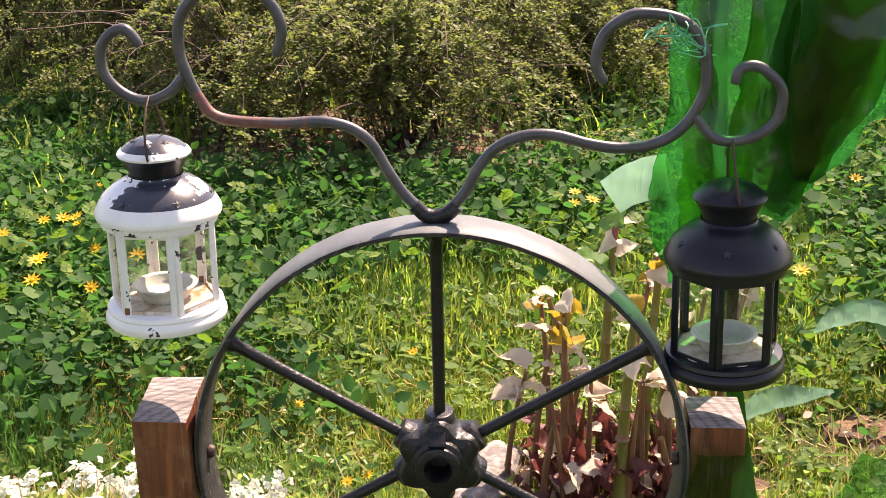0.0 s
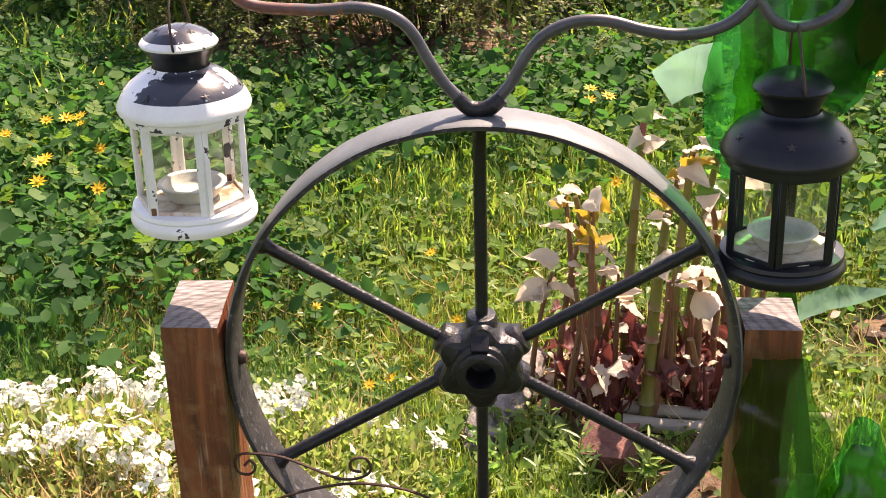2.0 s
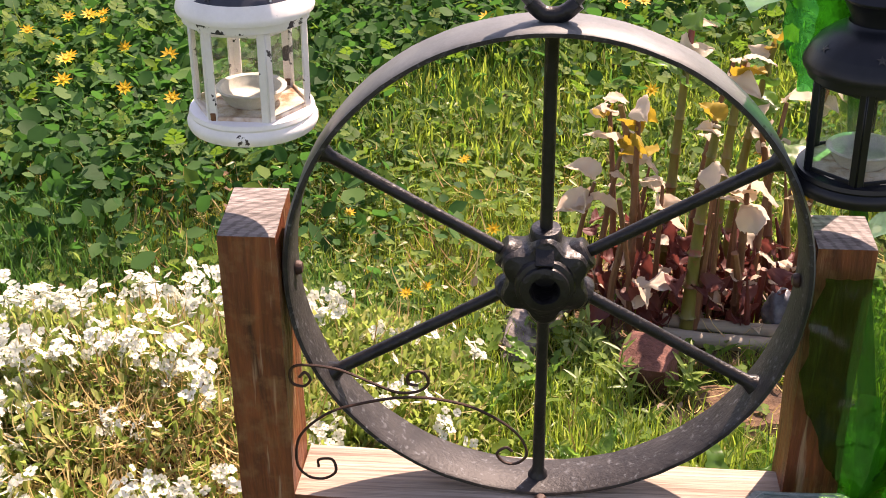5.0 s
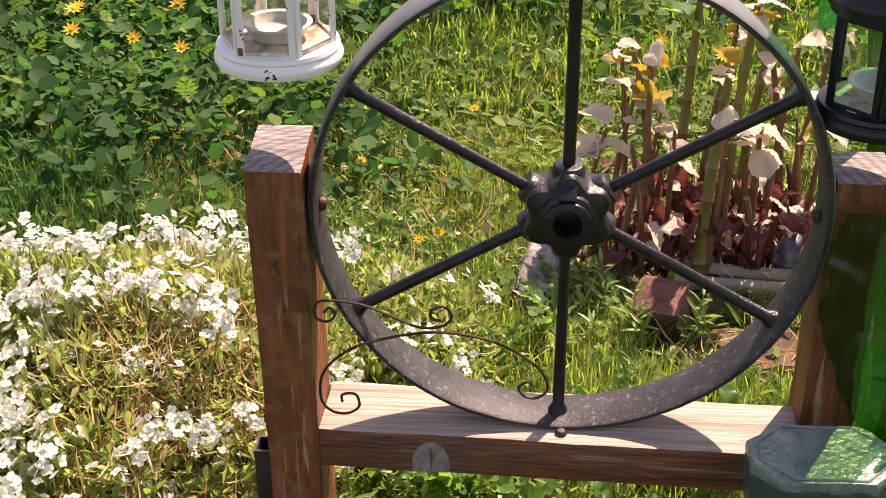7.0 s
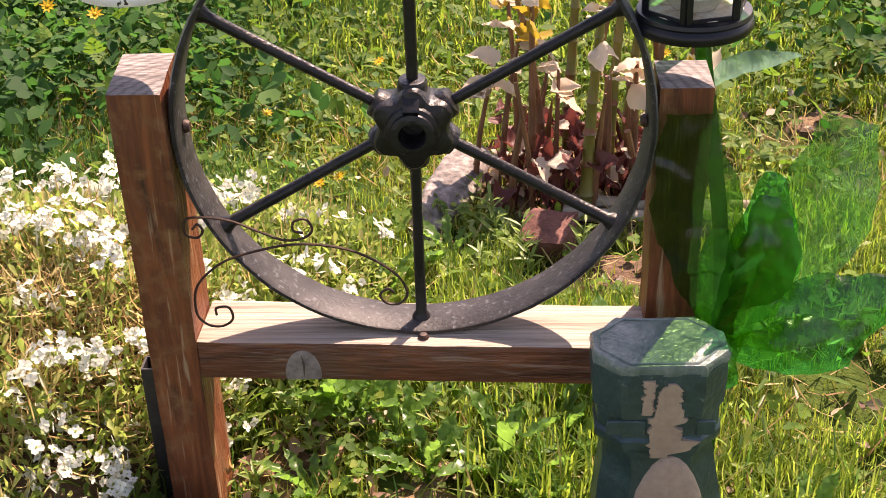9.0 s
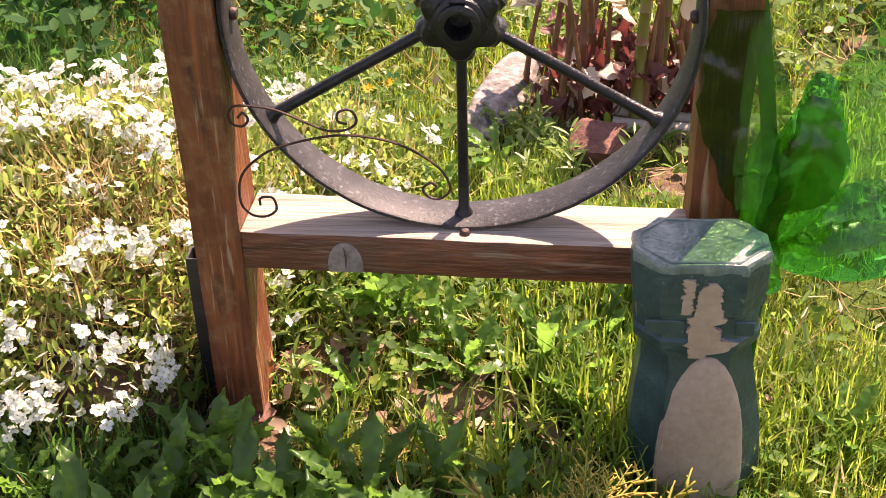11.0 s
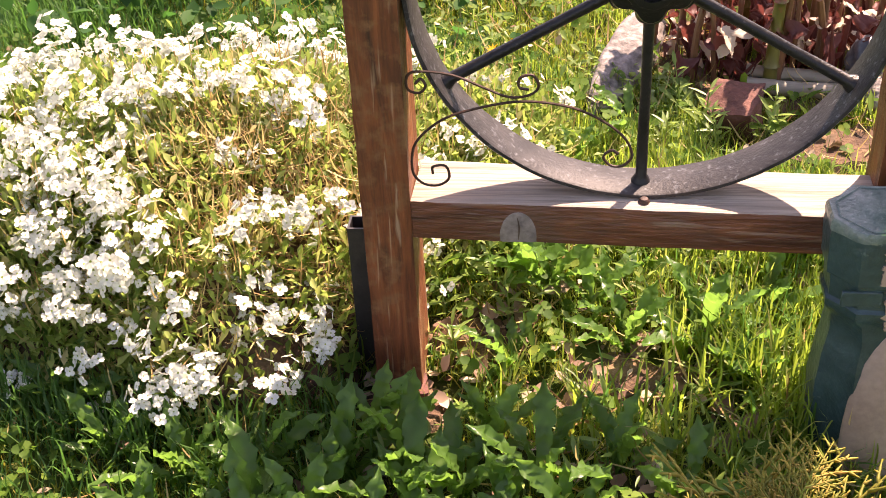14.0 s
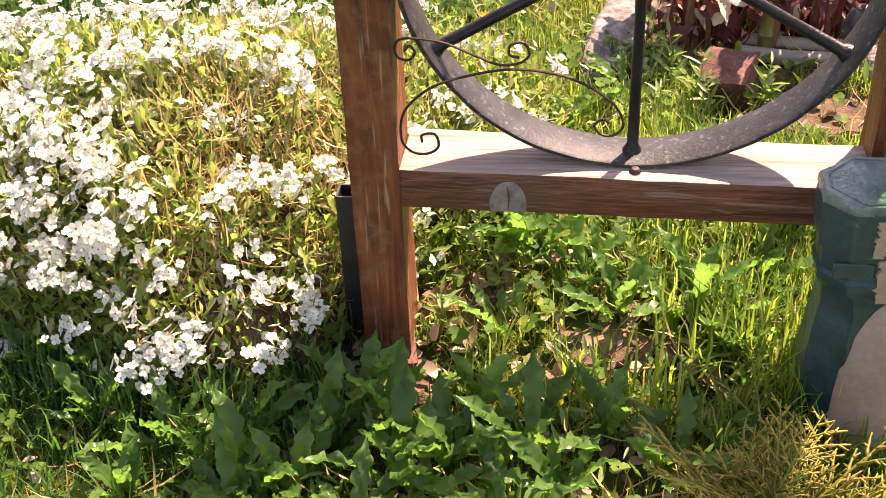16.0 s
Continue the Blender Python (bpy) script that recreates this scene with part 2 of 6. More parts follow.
BRICK = rough_mat("red_brick", [(0.3, (0.085, 0.030, 0.022)), (0.7, (0.20, 0.078, 0.056))], 30, 0.85, fine=120, bumps=0.9, dist=0.003)
STONE = rough_mat("grey_stone", [(0.3, (0.08, 0.068, 0.06)), (0.5, (0.19, 0.165, 0.15)), (0.75, (0.42, 0.37, 0.33))], 55, 0.85, fine=90, bumps=1.0, dist=0.004)
POLE = rough_mat("grey_weathered_pole", [(0.3, (0.20, 0.16, 0.11)), (0.7, (0.42, 0.37, 0.29))], 30, 0.8, 0.0, (0.08, 1, 1), 140)
BLUE_STONE = rough_mat("blue_grey_stone", [(0.3, (0.035, 0.042, 0.055)), (0.7, (0.16, 0.18, 0.22))], 45, 0.45)
GREEN_FILM = film_mat("clear_green_plastic", (0.085, 0.62, 0.16), (0.012, 0.42, 0.08), solid=0.15)
DEEP_FILM = film_mat("deep_green_plastic", (0.035, 0.34, 0.08), (0.008, 0.20, 0.04), solid=0.16)
SMOKE_FILM = film_mat("olive_see_through_plastic", (0.20, 0.46, 0.14), (0.02, 0.16, 0.03), solid=0.10)
CLEAR_FILM = film_mat("thin_clear_green_plastic", (0.38, 0.80, 0.36), (0.06, 0.34, 0.10), solid=0.10)
PALE_FILM = film_mat("pale_mint_plastic", (0.55, 0.84, 0.66), (0.26, 0.50, 0.36), solid=0.42)
TWINE = rough_mat("green_twine", [(0.3, (0.02, 0.30, 0.14)), (0.7, (0.08, 0.55, 0.32))], 60, 0.5)

GRASS = leaf_mat("grass_blades", [(0.0, (0.070, 0.15, 0.022)), (0.4, (0.13, 0.235, 0.032)), (0.8, (0.22, 0.31, 0.055)), (0.96, (0.40, 0.34, 0.16))], (0.42, 0.58, 0.07), 0.55, 0.42)
# Deep green grass; its colour is also darkened to stand in for shade.
DEEP_SHADED_GRASS = leaf_mat("deep_shaded_grass", [(0.0, (0.030, 0.095, 0.022)), (0.5, (0.055, 0.145, 0.034)), (1.0, (0.10, 0.20, 0.055))], (0.13, 0.38, 0.06), 0.45, 0.38)
MOSS = leaf_mat("short_mossy_grass", [(0.0, (0.14, 0.17, 0.02)), (0.5, (0.22, 0.26, 0.03)), (0.85, (0.34, 0.32, 0.06)), (1.0, (0.42, 0.30, 0.12))], (0.5, 0.5, 0.06), 0.5, drift=6)
COVER = leaf_mat("ground_cover_leaves", [(0.0, (0.04, 0.10, 0.016)), (0.5, (0.085, 0.17, 0.026)), (0.9, (0.14, 0.23, 0.04)), (1.0, (0.20, 0.26, 0.05))], (0.20, 0.40, 0.04), 0.42, 0.58, shine=0.14)
LIGHT_COVER = leaf_mat("pale_lawn_leaves", [(0.0, (0.10, 0.19, 0.04)), (0.6, (0.20, 0.30, 0.08)), (1.0, (0.34, 0.42, 0.16))], (0.42, 0.60, 0.14), 0.45, 0.40, shine=0.4)
SHRUB = leaf_mat("olive_shrub_leaves", [(0.0, (0.050, 0.092, 0.020)), (0.5, (0.11, 0.155, 0.036)), (0.85, (0.20, 0.215, 0.065)), (1.0, (0.33, 0.29, 0.13))], (0.28, 0.36, 0.07), 0.46, drift=2.4)
TWIG = rough_mat("brown_twigs", [(0.3, (0.05, 0.028, 0.018)), (0.7, (0.13, 0.08, 0.05))], 30, 0.8)
ARABIS = leaf_mat("arabis_leaves", [(0.0, (0.085, 0.17, 0.03)), (0.5, (0.22, 0.33, 0.075)), (0.8, (0.40, 0.45, 0.15)), (1.0, (0.56, 0.46, 0.22))], (0.44, 0.58, 0.12), 0.5, 0.45)
STRAW = leaf_mat("dry_stems", [(0.0, (0.20, 0.085, 0.04)), (0.5, (0.52, 0.38, 0.17)), (1.0, (0.60, 0.50, 0.26))], (0.6, 0.44, 0.16), 0.35, 0.7)
PETAL = leaf_mat("white_petals", [(0.0, (0.74, 0.74, 0.68)), (1.0, (0.86, 0.86, 0.83))], (0.8, 0.82, 0.7), 0.35, 0.55)
YELLOW = leaf_mat("yellow_petals", [(0.0, (0.75, 0.36, 0.01)), (1.0, (0.82, 0.54, 0.03))], (0.9, 0.6, 0.02), 0.3)
STALK = rough_mat("olive_knotweed_stalk", [(0.3, (0.10, 0.105, 0.018)), (0.55, (0.17, 0.145, 0.03)), (0.75, (0.19, 0.07, 0.035))], 24, 0.4, 0.0, (1, 1, 0.35), 120, patch=(0.22, 0.05, 0.04), patch_scale=20)
RED_STALK = rough_mat("red_brown_knotweed_stalk", [(0.3, (0.11, 0.045, 0.025)), (0.55, (0.20, 0.085, 0.04)), (0.75, (0.22, 0.15, 0.05))], 30, 0.45, 0.0, (1, 1, 0.3), 120)
PINK_LEAF = leaf_mat("pinkish_knotweed_leaf", [(0.0, (0.62, 0.44, 0.38)), (0.35, (0.68, 0.60, 0.52)), (0.75, (0.72, 0.71, 0.60)), (1.0, (0.48, 0.58, 0.34))], (0.85, 0.62, 0.48), 0.45)
YOUNG_LEAF = leaf_mat("yellow_young_leaf", [(0.0, (0.34, 0.26, 0.03)), (1.0, (0.44, 0.30, 0.06))], (0.66, 0.42, 0.04), 0.4)
RED_SHOOT = leaf_mat("dark_red_shoots", [(0.0, (0.07, 0.022, 0.020)), (0.6, (0.17, 0.05, 0.045)), (1.0, (0.36, 0.19, 0.15))], (0.4, 0.10, 0.08), 0.25)
# Dark green leaves, their colour deepened further to carry the shade there.
DARK_SHADED_COVER = leaf_mat("dark_shaded_ground_cover", [(0.0, (0.018, 0.066, 0.020)), (0.5, (0.034, 0.108, 0.030)), (0.9, (0.060, 0.150, 0.042)), (1.0, (0.10, 0.19, 0.06))], (0.085, 0.32, 0.05), 0.38, 0.62, shine=0.12)
DANDELION = leaf_mat("dandelion_leaf", [(0.0, (0.060, 0.165, 0.034)), (1.0, (0.15, 0.285, 0.065))], (0.28, 0.58, 0.08), 0.52, 0.34, shine=0.45)
THUJA = leaf_mat("golden_thuja", [(0.0, (0.16, 0.19, 0.03)), (0.5, (0.34, 0.29, 0.05)), (1.0, (0.60, 0.36, 0.10))], (0.6, 0.4, 0.05), 0.25, 0.6, 6)
DEAD = leaf_mat("dead_leaf", [(0.0, (0.12, 0.06, 0.04)), (0.6, (0.32, 0.22, 0.16)), (1.0, (0.58, 0.46, 0.37))], (0.5, 0.35, 0.2), 0.15, 0.7)


def glass_mat():
    m, nt, b = base_mat("old_lantern_glass")
    see = nt.nodes.new("ShaderNodeBsdfTransparent")
    see.inputs[0].default_value = (0.93, 0.95, 0.92, 1)
    nt.nodes.remove(b)
    gl = nt.nodes.new("ShaderNodeBsdfGlossy")
    gl.inputs["Roughness"].default_value = 0.06
    df = nt.nodes.new("ShaderNodeBsdfTranslucent")
    df.inputs[0].default_value = (0.6, 0.6, 0.55, 1)
    dirt = ramp(nt, noise_tex(nt, 60, 5), [(0.45, (0.02, 0.02, 0.02)), (0.75, (0.13, 0.13, 0.13))])
    m1 = nt.nodes.new("ShaderNodeMixShader")
    nt.links.new(dirt, m1.inputs[0])
    nt.links.new(see.outputs[0], m1.inputs[1])
    nt.links.new(df.outputs[0], m1.inputs[2])
    m2 = nt.nodes.new("ShaderNodeMixShader")
    nt.links.new(facing_gloss(nt, None, 0.5, 0.035).outputs[0], m2.inputs[0])
    nt.links.new(m1.outputs[0], m2.inputs[1])
    nt.links.new(gl.outputs[0], m2.inputs[2])
    nt.links.new(m2.outputs[0], nt.nodes["Material Output"].inputs[0])
    return m


GLASS = glass_mat()
rng = np.random.default_rng(7)

# ---------------------------------------------------------------- mesh helpers
def part(name, bm, material, parent=None, label="", smooth=True):
    me = bpy.data.meshes.new(name)
    bm.normal_update()
    bm.to_mesh(me)
    bm.free()
    me.materials.append(material)
    if smooth:
        me.polygons.foreach_set("use_smooth", [True] * len(me.polygons))
        me.set_sharp_from_angle(angle=radians(40))
    ob = new(name, me)
    ob.parent = parent
    return tagged(ob, label)


def thing(name, label, category, group="", at=(0, 0, 0)):
    e = new(name)
    e.empty_display_size = 0.05
    e.location = at
    return tagged(e, label, category, group)


def curve_points(ctrl, n=8):
    """Smooth points through the control points."""
    c = [Vector(p) for p in ctrl]
    c = [c[0] * 2 - c[1], *c, c[-1] * 2 - c[-2]]
    out = []
    for i in range(1, len(c) - 2):
        a, b, d, e = c[i - 1 : i + 3]
        for k in range(n):
            t = k / n
            out.append(0.5 * (2 * b + (d - a) * t + (2 * a - 5 * b + 4 * d - e) * t * t + (3 * b - a - 3 * d + e) * t ** 3))
    return out + [c[-2]]


def tube(bm, pts, r, n=8, cap=True):
    pts = [Vector(p) for p in pts]
    rad = r if isinstance(r, (list, tuple)) else [r] * len(pts)
    up, rings = None, []
    for i, p in enumerate(pts):
        d = (pts[min(i + 1, len(pts) - 1)] - pts[max(i - 1, 0)]).normalized()
        if up is None:
            up = d.orthogonal().normalized()
        up = (up - d * up.dot(d)).normalized()
        side = d.cross(up)
        rings.append([bm.verts.new(p + (up * math.cos(a) + side * math.sin(a)) * rad[i]) for a in (2 * math.pi * k / n for k in range(n))])
    for a, b in zip(rings, rings[1:]):
        for k in range(n):
            bm.faces.new((a[k], a[(k + 1) % n], b[(k + 1) % n], b[k]))
    if cap:
        bm.faces.new(rings[0][::-1])
        bm.faces.new(rings[-1])
    return bm


def lathe(profile, n=40, close=False):
    bm = bmesh.new()
    rings = []
    for r, z in profile:
        if r < 1e-5:
            rings.append([bm.verts.new((0, 0, z))])
        else:
            rings.append([bm.verts.new((r * math.cos(2 * math.pi * k / n), r * math.sin(2 * math.pi * k / n), z)) for k in range(n)])
    for a, b in zip(rings, rings[1:]):
        for k in range(n):
            q = [a[k % len(a)], a[(k + 1) % len(a)], b[(k + 1) % len(b)], b[k % len(b)]]
            u = []
            for v in q:
                if v not in u:
                    u.append(v)
            if len(u) > 2:
                bm.faces.new(u)
    return bm


def box(size, bevel=0.002, segs=2, m=None):
    bm = bmesh.new()
    bmesh.ops.create_cube(bm, size=1, matrix=Matrix.Diagonal((*size, 1)))
    if bevel:
        bmesh.ops.bevel(bm, geom=bm.edges[:], offset=bevel, segments=segs, affect="EDGES", profile=0.6)
    if m is not None:
        bmesh.ops.transform(bm, matrix=m, verts=bm.verts)
    return bm


def wobble(bm, amount, scale, seed=0):
    for v in bm.verts:
        v.co += noise.noise_vector(v.co * scale + Vector((seed, seed * 2, 3))) * amount
    return bm


def mesh_fast(name, verts, faces, material, kind="stuff"):
    """verts (N, 3); faces: lists of index arrays (M, k)."""
    me = bpy.data.meshes.new(name)
    me.vertices.add(len(verts))
    me.vertices.foreach_set("co", np.asarray(verts, np.float32).ravel())
    loops = np.concatenate([f.ravel() for f in faces])
    sizes = np.concatenate([np.full(len(f), f.shape[1]) for f in faces])
    me.loops.add(len(loops))
    me.loops.foreach_set("vertex_index", loops.astype(np.int32))
    me.polygons.add(len(sizes))
    me.polygons.foreach_set("loop_start", np.concatenate([[0], np.cumsum(sizes)[:-1]]).astype(np.int32))
    me.update(calc_edges=True)
    me.polygons.foreach_set("use_smooth", [True] * len(sizes))
    me.materials.append(material)
    return me


def scatter(name, template, pts, size, yaw, tilt, material, stretch=None, roll=None):
    """One mesh of many turned copies of a small leaf."""
    tv, tf = template
    tv = np.asarray(tv, float)
    n, k = len(pts), len(tv)
    s = np.asarray(size).reshape(-1, 1, 1) * np.ones((n, 1, 1))
    v = tv[None] * s
    if stretch is not None:
        v[:, :, 2] *= np.asarray(stretch).reshape(-1, 1)
    c, q = np.cos(tilt)[:, None], np.sin(tilt)[:, None]
    x, y, z = v[..., 0], v[..., 1], v[..., 2]
    y, z = y * c - z * q, y * q + z * c
    if roll is not None:
        cr, sr = np.cos(roll)[:, None], np.sin(roll)[:, None]
        x, z = x * cr + z * sr, -x * sr + z * cr
    c, q = np.cos(yaw)[:, None], np.sin(yaw)[:, None]
    x, y = x * c - y * q, x * q + y * c
    verts = np.stack([x, y, z], -1) + np.asarray(pts)[:, None, :]
    faces = []
    for kk in sorted({len(f) for f in tf}):
        base = np.array([f for f in tf if len(f) == kk])
        faces.append((base[None] + (np.arange(n) * k)[:, None, None]).reshape(-1, kk))
    return mesh_fast(name, verts.reshape(-1, 3), faces, material)


# blade: stands along z and bends towards +y; leaf: lies along +y; both of length 1
BLADE = ([(-0.017, 0, 0), (0.017, 0, 0), (-0.019, 0.10, 0.45), (0.019, 0.10, 0.45), (-0.013, 0.30, 0.8), (0.013, 0.30, 0.8), (0, 0.52, 0.98)],
         [(0, 1, 3, 2), (2, 3, 5, 4), (4, 5, 6)])
SHORT = ([(-0.038, 0, 0), (0.038, 0, 0), (-0.032, 0.16, 0.58), (0.032, 0.16, 0.58), (0, 0.5, 0.97)], [(0, 1, 3, 2), (2, 3, 4)])
LEAF = ([(0, 0, 0), (0.26, 0.25, 0.05), (0.30, 0.6, 0.07), (0, 1, -0.03), (-0.30, 0.6, 0.07), (-0.26, 0.25, 0.05), (0, 0.5, 0)],
        [(0, 1, 6), (0, 6, 5), (1, 2, 3, 6), (6, 3, 4, 5)])
SPRIG = ([(0, 0, 0), (0.30, 0.5, 0.07), (0, 1, -0.03), (-0.30, 0.5, 0.07), (0, 0.5, 0)], [(0, 1, 4), (1, 2, 4), (2, 3, 4), (3, 0, 4)])
SPOON = ([(0, 0, 0), (0.08, 0.3, 0.03), (0.17, 0.72, 0.06), (0, 1, -0.04), (-0.17, 0.72, 0.06), (-0.08, 0.3, 0.03), (0, 0.55, 0)],
         [(0, 1, 6), (0, 6, 5), (1, 2, 3, 6), (6, 3, 4, 5)])
THREAD = ([(x * 0.95, y, z) for x, y, z in BLADE[0]], BLADE[1])
SLIM = ([(0, 0, 0), (0.10, 0.3, 0.04), (0.09, 0.65, 0.05), (0, 1, -0.05), (-0.09, 0.65, 0.05), (-0.10, 0.3, 0.04), (0, 0.5, 0)],
        [(0, 1, 6), (0, 6, 5), (1, 2, 3, 6), (6, 3, 4, 5)])
ROUND = ([(0, 0.05, 0), (0.36, 0.05, 0.05), (0.52, 0.42, 0.09), (0.34, 0.82, 0.05), (0, 0.95, 0.0), (-0.34, 0.82, 0.05), (-0.52, 0.42, 0.09), (-0.36, 0.05, 0.05), (0, 0.45, -0.02)],
         [(0, 1, 2, 8), (8, 2, 3, 4), (8, 4, 5, 6), (0, 8, 6, 7)])


def trefoil():
    v, f = [], []
    for k in range(3):
        a = 2 * math.pi * k / 3
        o = len(v)
        for x, y, z in ROUND[0]:
            x, y = x * 0.75, y * 0.75 + 0.03
            v.append((x * math.cos(a) - y * math.sin(a), x * math.sin(a) + y * math.cos(a), z))
        f += [tuple(i + o for i in q) for q in ROUND[1]]
    return v, f


TREFOIL = trefoil()


def pinnate(pairs=3):
    """A divided leaf, flat, along +y."""
    v, f = [], []
    for k in range(pairs * 2 + 1):
        j = k // 2
        if k == pairs * 2:
            a, y0, s = 0, 0.62, 0.42
        else:
            a, y0, s = (1 if k % 2 else -1) * 1.0, 0.22 + 0.2 * j, 0.42 - 0.06 * j
        o = len(v)
        for x, y, z in LEAF[0]:
            x, y = x * s, y * s
            v.append((x * math.cos(a) - y * math.sin(a), x * math.sin(a) + y * math.cos(a) + y0, z * s))
        f += [tuple(i + o for i in q) for q in LEAF[1]]
    return v, f


PINNATE = pinnate()

# ---------------------------------------------------------------- ground
G = -0.03


def rise(x, y):
    """Height of the ground."""
    near = np.exp(-(np.maximum(np.hypot(x, y) - 3, 0) / 3) ** 2)
    return G - 0.03 * np.clip((0.30 - y) / 0.30, 0, 1) * near + near * (0.010 * np.sin(3.1 * x + 1.3) * np.cos(2.7 * y + 0.4) + 0.006 * np.sin(7.3 * x - 5.1 * y))


ax = np.concatenate([-np.geomspace(300, 2.6, 24), np.linspace(-2.4, 2.4, 97), np.geomspace(2.6, 300, 24)])
ay = np.concatenate([-np.geomspace(300, 1.6, 24), np.linspace(-1.4, 4.4, 117), np.geomspace(4.6, 300, 24)])
gx, gy = np.meshgrid(ax, ay)
gv = np.stack([gx, gy, rise(gx, gy)], -1).reshape(-1, 3)
w, h = len(ax), len(ay)
ii = (np.arange(h - 1)[:, None] * w + np.arange(w - 1)[None]).ravel()
ground = new("ground", mesh_fast("ground", gv, [np.stack([ii, ii + 1, ii + w + 1, ii + w], -1)], SOIL))
tagged(ground, "dark soil with moss under the lawn", "ground", kind="structure")


def mound(x, y):
    """Height of the arabis cushion above the ground, none outside it."""
    d = np.hypot((x + 0.60) / 0.365, (y - 0.265 - 0.03 * np.clip((-0.48 - x) / 0.25, 0, 1)) / (0.395 - 0.03 * np.clip((-0.48 - x) / 0.25, 0, 1) + 0.03 * np.sin(14 * x + 1)))
    e = np.hypot((x + 0.26) / 0.20, (y - 0.42) / 0.24)
    back = 1 - 0.5 * np.clip((y - 0.30) / 0.30, 0, 1)
    return np.maximum(np.clip(1 - d ** 4, 0, 1) ** 0.6 * 0.215 * back, np.clip(1 - e ** 3, 0, 1) ** 0.6 * 0.10)


def field(n, x0, x1, y0, y1, keep=None):
    """Random points on the ground, thinned by keep(x, y) in 0 to 1."""
    soft = 0.45 if x1 - x0 > 2 else 0.15
    front = soft if y0 < 0 else 0.0
    n = int(n * (x1 - x0 + 2 * soft) * (y1 - y0 + front) / ((x1 - x0) * (y1 - y0)))
    x, y = rng.uniform(x0 - soft, x1 + soft, n), rng.uniform(y0 - front, y1, n)
    edge = np.minimum(np.minimum(x - x0, x1 - x), y - y0 if front else 9.0) + soft * (0.2 + 0.8 * patchy(x, y, 5.0, 1.5))
    ok = rng.random(n) < (1 if keep is None else keep(x, y)) * np.clip(edge / soft * 1.6, 0, 1)
    ok &= mound(x, y) < 0.06
    x, y = x[ok], y[ok]
    return np.stack([x, y, rise(x, y)], -1)


def patchy(x, y, s=2.0, o=0.0):
    return 0.5 + 0.5 * np.sin(s * x + 2.2 * np.sin(s * 0.7 * y + o)) * np.cos(s * 1.1 * y - 1.7 * np.sin(s * 0.6 * x + o))


def stuff(name, label, category, *meshes):
    for i, me in enumerate(meshes):
        tagged(new(name, me), label, category, kind="stuff")


def bare(x, y):
    """1 on the patches of bare soil."""
    out = np.zeros_like(x)
    for px_, py_, r_ in ((0.17, 0.49, 0.055), (0.0, 0.60, 0.06), (0.32, 0.50, 0.10), (0.26, 0.55, 0.06), (-0.205, 0.07, 0.05), (-0.02, 0.03, 0.06), (0.68, 1.02, 0.13), (0.54, 0.22, 0.09), (0.60, 0.05, 0.07), (0.03, -0.03, 0.055), (-0.18, 0.07, 0.06), (-0.265, -0.065, 0.075), (0.10, -0.09, 0.05), (-0.10, -0.03, 0.04), (-0.13, -0.16, 0.04), (0.0, -0.20, 0.04)):
        out = np.maximum(out, (np.hypot((x - px_) * 1.0, (y - py_) * 1.2) < r_ * (0.8 + 0.4 * patchy(x, y, 30.0, 1))).astype(float))
    return out


def bed(x, y):
    """1 inside the knotweed bed."""
    return (np.hypot((x - 0.28) / 0.24, (y - 0.85) / 0.22) < 1).astype(float)


def shady(x, y):
    """1 on the leafy, shaded parts at both sides and at the back of the lawn."""
    left = 1 / (1 + np.exp((x + 0.42 + 0.12 * np.sin(5 * y)) * 14)) / (1 + np.exp(-(y - 1.02 - 0.08 * np.sin(9 * x)) * 12))
    right = 1 / (1 + np.exp(-(x - 0.85 - 0.12 * np.sin(4 * y)) * 12)) / (1 + np.exp(-(y - 1.25) * 12))
    back = 1 / (1 + np.exp(-(y - 2.05 - 0.15 * np.sin(3 * x)) * 9)) / (1 + np.exp((x - 0.55) * 7))
    return np.clip(left + right + 0.9 * back, 0, 1)


def under(x, y):
    """1 on the littered soil beneath the middle shrubs."""
    return 1 / (1 + np.exp((np.hypot((x + 0.50) / 0.80, (y - 3.20) / 0.62) - 1) * 12))


def lawn_keep(x, y):
    return np.clip(0.42 + 0.75 * patchy(x, y), 0, 1) * (1 - 0.85 * bed(x, y)) * (1 - 0.95 * bare(x, y)) * (1 - 0.62 * shady(x, y)) * (1 - 0.6 * np.exp(-((x - 0.13) / 0.11) ** 2 - ((y - 0.27) / 0.09) ** 2)) * (1 - 0.72 * np.exp(-((x + 0.06) / 0.20) ** 2 - ((y + 0.04) / 0.17) ** 2)) * (1 - 0.6 * np.clip((-0.10 - y) / 0.08, 0, 1) * (x < 0.08))


def centre(x, y):
    """1 on the short open lawn behind the wheel."""
    return np.exp(-((x - 0.05) / 0.62) ** 4) / (1 + np.exp((y - 1.75 + 0.15 * np.sin(6 * x)) * 12)) / (1 + np.exp(-(y - 0.35) * 14))


p = field(235000, -1.2, 1.2, -0.5, 1.85, lambda x, y: np.maximum(lawn_keep(x, y), 0.75 * centre(x, y) * (1 - 0.85 * bed(x, y)) * (1 - 0.95 * bare(x, y))))
n = len(p)
tall = np.clip(0.95 - 0.2 * p[:, 1], 0.7, 1.0) * np.clip(0.5 + 0.9 * patchy(p[:, 0], p[:, 1], 6.0, 3), 0.55, 1.3)
tall = tall * (1 - 0.42 * centre(p[:, 0], p[:, 1])) * (1 - 0.35 * np.clip((-0.12 - p[:, 1]) / 0.1, 0, 1))
